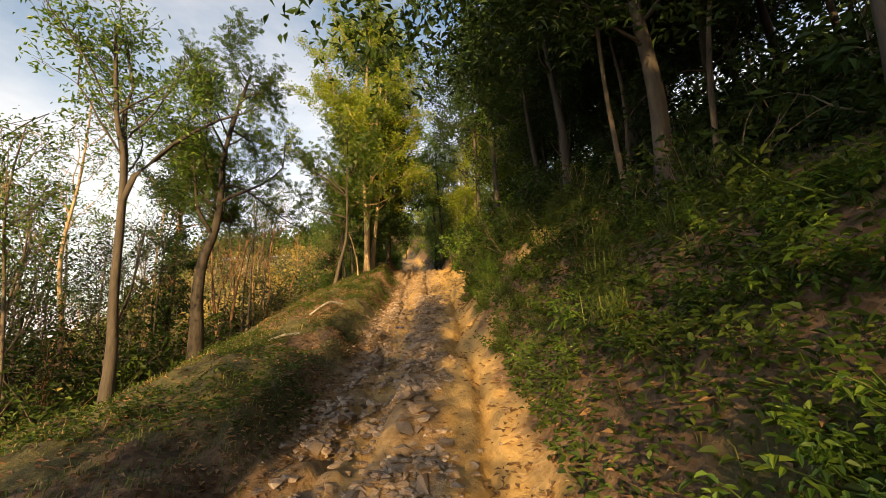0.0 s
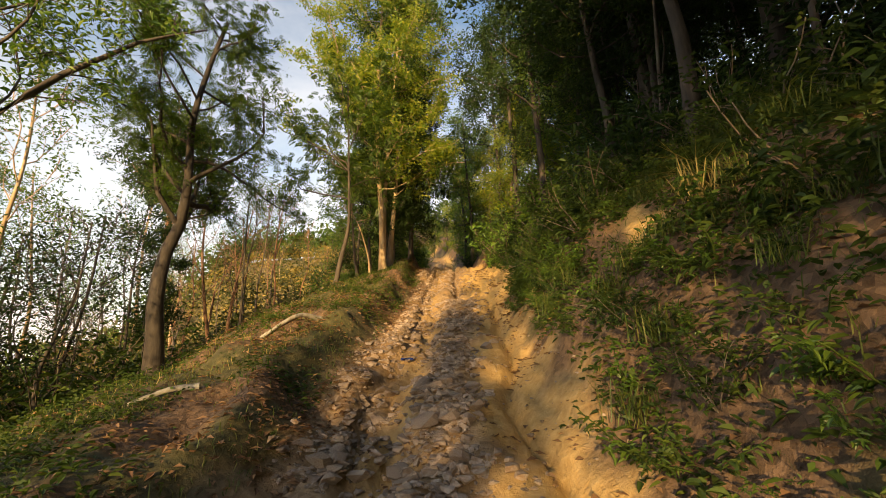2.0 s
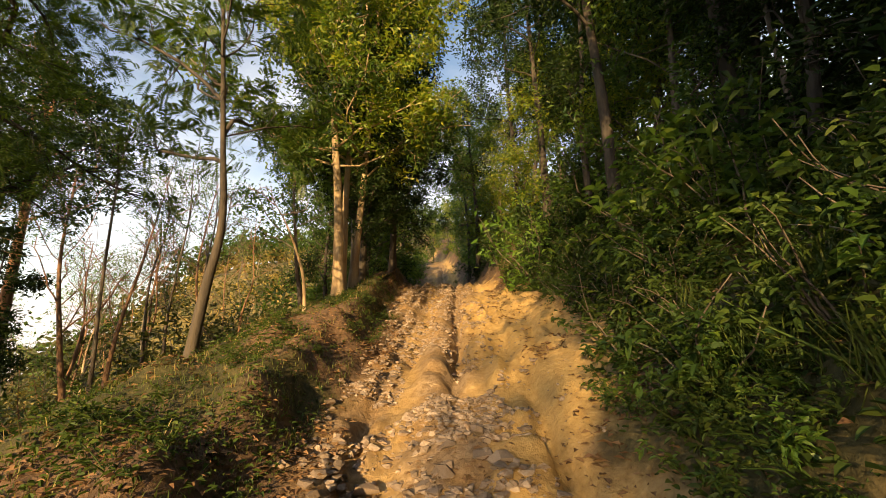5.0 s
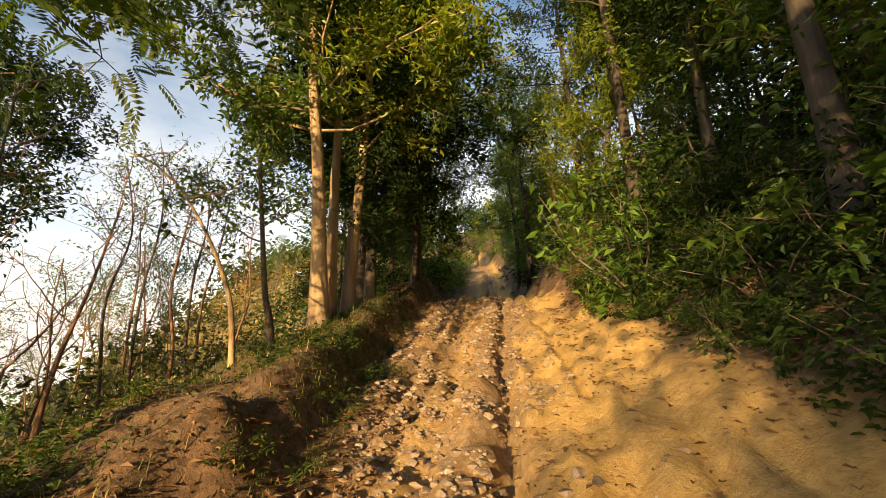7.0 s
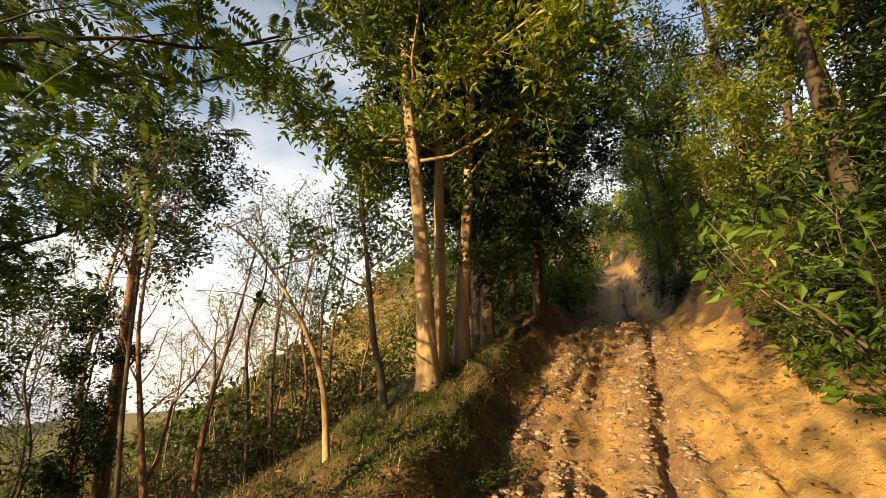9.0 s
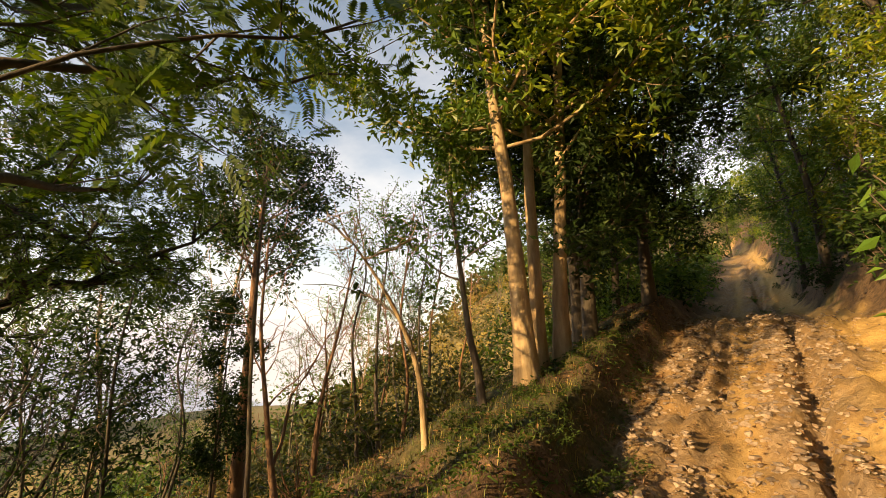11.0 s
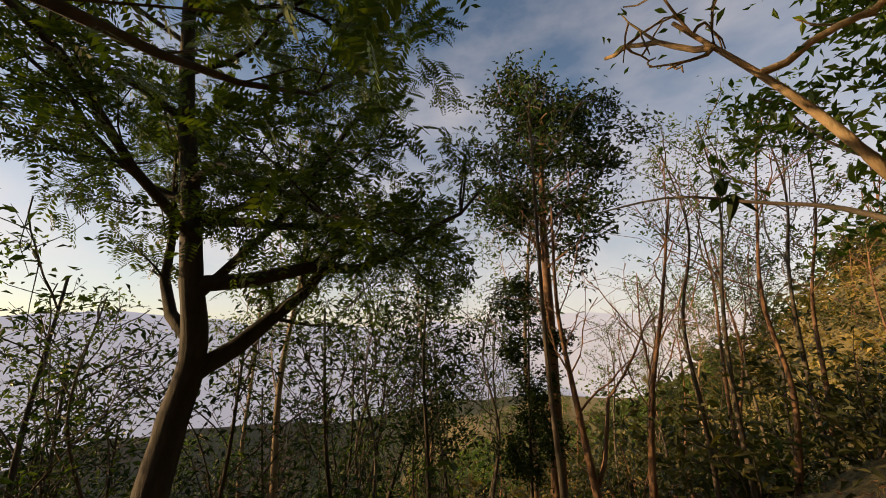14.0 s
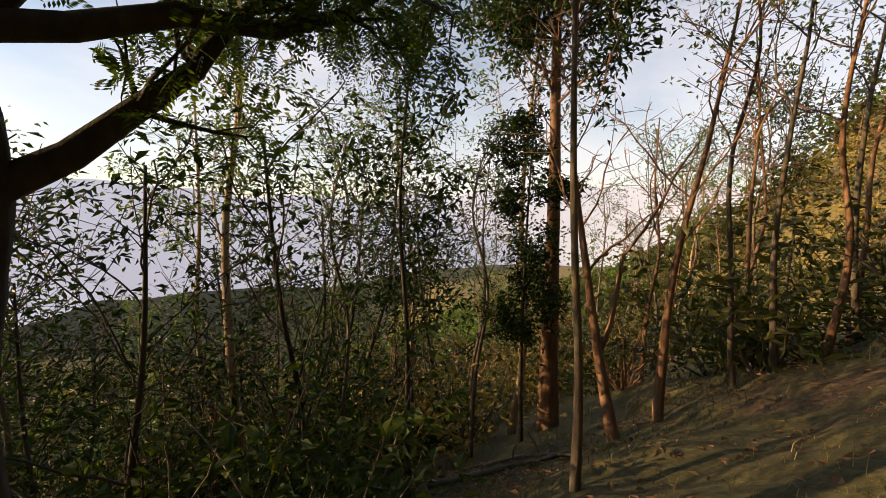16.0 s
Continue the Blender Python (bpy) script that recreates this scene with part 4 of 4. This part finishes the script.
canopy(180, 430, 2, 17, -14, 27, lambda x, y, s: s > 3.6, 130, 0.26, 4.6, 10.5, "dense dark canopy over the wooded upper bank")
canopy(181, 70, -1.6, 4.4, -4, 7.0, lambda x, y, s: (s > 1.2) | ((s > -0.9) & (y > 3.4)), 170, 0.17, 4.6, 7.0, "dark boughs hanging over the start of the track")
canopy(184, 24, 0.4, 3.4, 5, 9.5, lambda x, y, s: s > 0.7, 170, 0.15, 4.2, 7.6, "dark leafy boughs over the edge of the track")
# unseen crowns added behind the start, keeping the low sun off the bank
canopy(183, 90, -1.7, 5.5, -12.5, -6, lambda x, y, s: x > -9, 190, 0.22, 6.9, 11.5, "unseen boughs added behind the start to shade the bank")
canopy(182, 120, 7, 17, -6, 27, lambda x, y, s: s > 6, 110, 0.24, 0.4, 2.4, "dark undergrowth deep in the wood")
far_woods("thicket", 125, 330, -30, -12.5, -14, 15, lambda x, y: np.ones(len(x), bool), LEAF_BANK, 110, 0.22, 3.0, "green thicket on the slope")
far_woods("thicket", 132, 90, -60, -30, -30, 40, lambda x, y: np.ones(len(x), bool), LEAF_MID, 160, 0.36, 9.0, "green tree crowns in the valley")
far_woods("thicket", 126, 130, -32, -13, 15, 36, lambda x, y: x < -14, LEAF_OLIVE, 90, 0.22, 2.6, "olive thicket on the slope")
far_woods("far_woods", 121, 1700, -150, -25, -80, 110, lambda x, y: np.ones(len(x), bool), LEAF_OLIVE, 30, 0.85, 5.0, "olive-green woods on the slope and in the valley")
far_woods("far_woods", 129, 900, -72, -20, -60, 22, lambda x, y: x < -20 - 0.15 * (y + 10), LEAF_SHADED, 40, 0.5, 5.0, "dark woods below the track")
far_woods("far_woods", 127, 4200, -420, -120, -260, 330, lambda x, y: np.ones(len(x), bool), LEAF_OLIVE, 9, 3.4, 9.0, "distant woods in the valley")
far_woods("roadside_brush", 130, 420, -11, 7, 23, 54, lambda x, y: (np.abs(x - road_middle(y)) > 1.5) & (np.abs(x - road_middle(y)) < 7), LEAF_MID, 56, 0.17, 2.0, "green brush along both sides of the track")
far_woods("far_brush", 128, 170, -46, -10, 27, 52, lambda x, y: x < road_middle(y) - 7, LEAF_OLIVE, 70, 0.3, 3.6, "olive crowns on the sunlit hillside")
far_woods("far_brush", 122, 900, -80, -9, 34, 100, lambda x, y: x < road_middle(y) - 6, LEAF_STRAW, 30, 0.4, 2.4, "yellow-green brush on the sunlit hillside")
far_woods("far_woods", 123, 500, -60, 30, 60, 130, lambda x, y: (np.abs(x - road_middle(y)) > 4) | (y > 74), LEAF_MID, 40, 0.7, 7.0, "green woods closing the end of the track")
far_woods("far_woods", 124, 260, 15, 40, -30, 60, lambda x, y: np.ones(len(x), bool), LEAF_SHADED, 60, 0.6, 9.0, "dark woods deep behind the upper bank")


def hazy_hills():
    m, n, l, p = shader("painted_haze")
    # haze is put into the colour: blue-grey base plus a faint emission
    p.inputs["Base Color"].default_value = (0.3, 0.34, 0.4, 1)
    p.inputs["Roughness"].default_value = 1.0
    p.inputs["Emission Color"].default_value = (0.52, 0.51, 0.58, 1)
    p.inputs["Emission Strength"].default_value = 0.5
    rows, cols = 3, 160
    v, f = [], []
    for i in range(rows):
        for j in range(cols):
            a = radians(-20 + 160 * j / (cols - 1))
            r = 820 + 60 * i
            top = 42 + 26 * float(value_noise(j * 1.0, 0.0, 16, 31)) + 9 * float(value_noise(j * 1.0, 3.0, 5, 32))
            v.append((-r * math.sin(a), r * math.cos(a), [-420, top * 0.4, top][i]))
    for i in range(rows - 1):
        for j in range(cols - 1):
            f.append((i * cols + j, i * cols + j + 1, (i + 1) * cols + j + 1, (i + 1) * cols + j))
    return tagged(new("backdrop", mesh_from("backdrop", v, f, m, False)), "hills across the valley, evening haze painted in as blue-grey and a faint glow", "hills", kind="structure")


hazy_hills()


# ---- fallen wood ----
def fallen(points, r, bark, seed, label, twigs=3, name="fallen_log"):
    rng = np.random.default_rng(seed)
    pts = curve_through([(x, y, float(terrain(x, y)) + r * 0.7 + dz) for x, y, dz in points], 14)
    root = new(name)
    root.location = pts[0]
    tagged(root, label, "log")
    pts = pts - pts[0]
    w = Wood()
    w.tube(pts, r * np.linspace(1, 0.55, 14), 8, 0.35, rng)
    part("stem", w.mesh("stem", bark), root)
    for k in range(twigs):
        i = rng.integers(4, 13)
        w = Wood()
        tw = wander(rng, pts[i], unit(pts[i] - pts[i - 1] + rng.normal(0, 0.7, 3) + np.array([0, 0, 0.15])), 0.5, 5, 0.2, -0.03)
        w.tube(tw, np.linspace(r * 0.5, 0.004, 6), 5)
        part("branch", w.mesh("branch", bark), root)
    return root


BARK_ASH = bark_material("bark_bleached", (0.14, 0.12, 0.1), (0.28, 0.26, 0.22), (0.42, 0.4, 0.35))
fallen([(-2.1, 8.75, 0.02), (-2.3, 8.45, 0.03), (-2.55, 8.05, 0.0)], 0.035, BARK_ASH, 131, "bleached fallen log on the lip of the bank", 0)
fallen([(-2.2, 6.5, 0.0), (-2.4, 6.42, 0.02), (-2.6, 6.3, 0.0)], 0.025, BARK_ASH, 134, "short bleached stick among the leaf litter", 0)
fallen([(-10.2, 15.3, 0), (-10.0, 16.2, 0.05), (-9.7, 17.2, 0.02)], 0.05, BARK_GREY, 132, "fallen grey branch on the slope", 5, "fallen_branch")
fallen([(-10.9, 16.0, 0), (-10.2, 16.9, 0.03), (-9.4, 17.3, 0.02)], 0.035, BARK_GREY, 133, "fallen grey branch on the slope", 4, "fallen_branch")


def plastic_scrap(x, y):
    m, n, l, p = shader("blue_plastic")
    fold = noise_node(n, l, 30.0, 4.0, 0.6)
    l.new(ramp_node(n, l, fold, [(0.3, (0.01, 0.03, 0.2)), (0.7, (0.03, 0.08, 0.4))]), p.inputs["Base Color"])
    p.inputs["Roughness"].default_value = 0.35
    rng = np.random.default_rng(135)
    g = np.stack(np.meshgrid(np.linspace(-0.07, 0.07, 7), np.linspace(-0.05, 0.05, 6)), -1).reshape(-1, 2) * rng.uniform(0.8, 1.15, (42, 2))
    top = np.column_stack([g, 0.03 * rng.random(42)])
    v = np.vstack([top, top - np.array([0, 0, 0.004])])
    f = []
    for j in range(5):
        for i in range(6):
            a = j * 7 + i
            f += [(a, a + 1, a + 8, a + 7), (a + 42, a + 49, a + 50, a + 43)]
    ob = new("plastic_scrap", mesh_from("plastic_scrap", v, f, m))
    ob.location = (x, y, float(terrain(x, y)) + 0.012)
    return tagged(ob, "crumpled blue plastic scrap among the stones", "litter")


plastic_scrap(-0.83, 8.06)

# ---- grass and litter ----
def ground_grass(name, seed, n, keep, x0, x1, y0, y1, length, material, label):
    rng = np.random.default_rng(seed)
    x, y = rng.uniform(x0, x1, n), rng.uniform(y0, y1, n)
    ok = keep(x, y, x - road_middle(y), rng.random(n))
    x, y = x[ok], y[ok]
    v, f = blade_geometry(rng, np.stack([x, y, terrain(x, y) - 0.015], 1), length, 0.0055, 1.1)
    return tagged(new(name, mesh_from(name, v, f, material)), label, "grass", kind="stuff")


def lip(x, y, s, u):
    thick = smooth(-0.35, 0.5, value_noise(x, y, 0.9, 14) + 0.5 * value_noise(x, y, 0.35, 15) + 0.75 * smooth(-2.0, -2.8, s) + 0.35 * smooth(8, 10, y))
    return (s - toe(y) * smooth(-2.35, -1.0, s) < -1.45) & (s > -7.5) & (u < thick * np.clip(1.25 - 0.13 * (-s - 1.7), 0.3, 1))


ground_grass("grass", 141, 80000, lip, -6, -1, 0, 21, 0.085, GRASS, "short green grass on the outer bank")
ground_grass("grass", 142, 7000, lip, -7, -2, 0, 22, 0.15, GRASS_DRY, "straw-coloured grass on the outer bank")
ground_grass("grass", 143, 22000, lambda x, y, s, u: (s > 1.45) & (s < 4) & (u < 0.8) & ~((y > 12) & (y < 17.9) & (s < 2.2)), 0.5, 4.5, 0, 24, 0.16, GRASS, "grass and weeds on the upper bank")
ground_grass("grass", 144, 20000, lambda x, y, s, u: (s < -7) & (u < 0.9), -24, -7, 4, 34, 0.3, GRASS, "long grass on the lower slope")


def leafy_cover(seed, n, keep, x0, x1, y0, y1, size, height, material, label):
    """Low weeds: pointed leaves standing close above the ground."""
    rng = np.random.default_rng(seed)
    x, y = rng.uniform(x0, x1, n), rng.uniform(y0, y1, n)
    ok = keep(x, y, x - road_middle(y), rng.random(n))
    x, y = x[ok], y[ok]
    at = np.stack([x, y, terrain(x, y) + height * rng.random(len(x)) ** 1.5], 1)
    v, f = broad_leaf_geometry(rng, at, rng.normal(0, 1, (len(x), 3)) * np.array([1, 1, 0.35]) + np.array([0, 0, 0.25]), size)
    return tagged(new("weeds", mesh_from("weeds", v, f, material)), label, "weeds", kind="stuff")


leafy_cover(145, 62000, lambda x, y, s, u: (u > 1.3 * scar(s, y)) & (s > 1.16) & (s < 3.2) & (u < 0.6 + 0.4 * smooth(-0.3, 0.4, value_noise(x, y, 0.6, 21))) & ~((y > 12.5) & (y < 17.6) & (s < 1.55)), 0.5, 3.2, 1, 22, 0.068, 0.2, LEAF_BANK, "low green weeds covering the upper bank")
leafy_cover(146, 44000, lambda x, y, s, u: (s - toe(y) * smooth(-2.35, -1.0, s) < -1.42) & (s > -3.4) & (u < smooth(-0.35, 0.5, value_noise(x, y, 0.7, 22))), -4.5, -0.8, 3, 19, 0.048, 0.09, LEAF_BANK, "low green weeds on the outer bank")


def leaf_litter(seed, n, x0, x1, y0, y1, keep, size):
    rng = np.random.default_rng(seed)
    x, y = rng.uniform(x0, x1, n), rng.uniform(y0, y1, n)
    ok = keep(x, y, x - road_middle(y), rng.random(n))
    x, y = x[ok], y[ok]
    v, f = leaf_geometry(rng, np.stack([x, y, terrain(x, y) + 0.012], 1), size, 0.5, 0.0, 1.0)
    return tagged(new("leaf_litter", mesh_from("leaf_litter", v, f, LEAF_DRY)), "scattered dry brown leaves on the ground", "leaves", kind="stuff")


leaf_litter(151, 52000, -4.5, -0.8, 0, 22, lambda x, y, s, u: (s - toe(y) < -1.2) & (u < smooth(-0.2, 0.5, value_noise(x, y, 0.8, 16)) + 0.2), 0.055)
leaf_litter(152, 18000, 0.0, 3.0, 0, 22, lambda x, y, s, u: (s > 0.75) & (u < smooth(-0.1, 0.6, value_noise(x, y, 0.7, 17)) + 0.1), 0.07)
leaf_litter(154, 9000, -11, -3, 12, 23, lambda x, y, s, u: (s < -3) & (u < 0.2 + 0.8 * smooth(-0.1, 0.5, value_noise(x, y, 0.9, 23))), 0.09)
leaf_litter(153, 12000, -2.2, 1.2, 0, 22, lambda x, y, s, u: (u < smooth(0.1, 0.7, value_noise(x, y, 0.6, 18))), 0.05)


# ---- stones of the track ----
def stone_shape(seed):
    rng = np.random.default_rng(seed)
    bm = bmesh.new()
    for p in unit_rows(rng.normal(0, 1, (13, 3))) * rng.uniform(0.75, 1.0, (13, 1)) * np.array([1.0, 0.75, 0.5]):
        bm.verts.new(p)
    bmesh.ops.convex_hull(bm, input=bm.verts)
    loose = [v for v in bm.verts if not v.link_faces]
    bmesh.ops.delete(bm, geom=loose, context="VERTS")
    me = bpy.data.meshes.new("stone")
    bm.to_mesh(me)
    bm.free()
    me.materials.append(STONE)
    return me


STONES = [stone_shape(160 + k) for k in range(8)]


def stone_spots(rng, n, y0, y1):
    """Places on the stony middle strip and in the left rut."""
    y = rng.uniform(y0, y1, n)
    strip = rng.random(n)
    late = smooth(11.5, 14, y)
    s = np.where(strip < 0.7, rng.normal(0.16 - 0.45 * late, 0.2 + 0.25 * late, n), rng.normal(-1.16, 0.17, n) + toe(y))
    return s + road_middle(y), y, s


rng = np.random.default_rng(170)
x, y, s = stone_spots(rng, 300, 2.6, 12.0)
size = 0.05 + 0.085 * rng.random(300) ** 2
for k in range(300):
    ob = new("stone", STONES[k % 8])
    ob.parent = ground
    ob.matrix_basis = pose(x[k], y[k], float(terrain(x[k], y[k])) + size[k] * 0.12, *rng.uniform(-22, 22, 2), rng.uniform(0, 360)) @ Matrix.Scale(size[k], 4)


def gravel(seed, n, y0, y1, low, high, wide=False):
    rng = np.random.default_rng(seed)
    x, y, s = stone_spots(rng, n, y0, y1)
    if wide:
        s = rng.uniform(-1.3, 1.25, n)
        x = s + road_middle(y)
    keep = (value_noise(x, y, 0.5, 19) > -0.35) & (s < (1.3 if wide else 0.95)) & (s - toe(y) > -1.5)
    x, y = x[keep], y[keep]
    z = terrain(x, y)
    shapes = [(np.array([v.co[:] for v in me.vertices]), [tuple(p.vertices) for p in me.polygons]) for me in STONES]
    vs, fs, base = [], [], 0
    for k in range(len(x)):
        sv, sf = shapes[k % 8]
        r = low + (high - low) * rng.random() ** 2
        a = rng.uniform(0, 6.283)
        c, d = math.cos(a), math.sin(a)
        p = sv * r
        vs.append(np.stack([c * p[:, 0] - d * p[:, 1] + x[k], d * p[:, 0] + c * p[:, 1] + y[k], p[:, 2] + z[k] + 0.1 * r], 1))
        fs += [tuple(base + i for i in t) for t in sf]
        base += len(sv)
    return tagged(new("gravel", mesh_from("gravel", np.concatenate(vs), fs, STONE)), "loose broken stones strewn along the track", "stones", kind="stuff")


gravel(171, 8200, 1.0, 13.0, 0.016, 0.075)
gravel(172, 5600, 12.0, 24, 0.018, 0.07)
gravel(173, 4200, 2.0, 23, 0.008, 0.03, True)
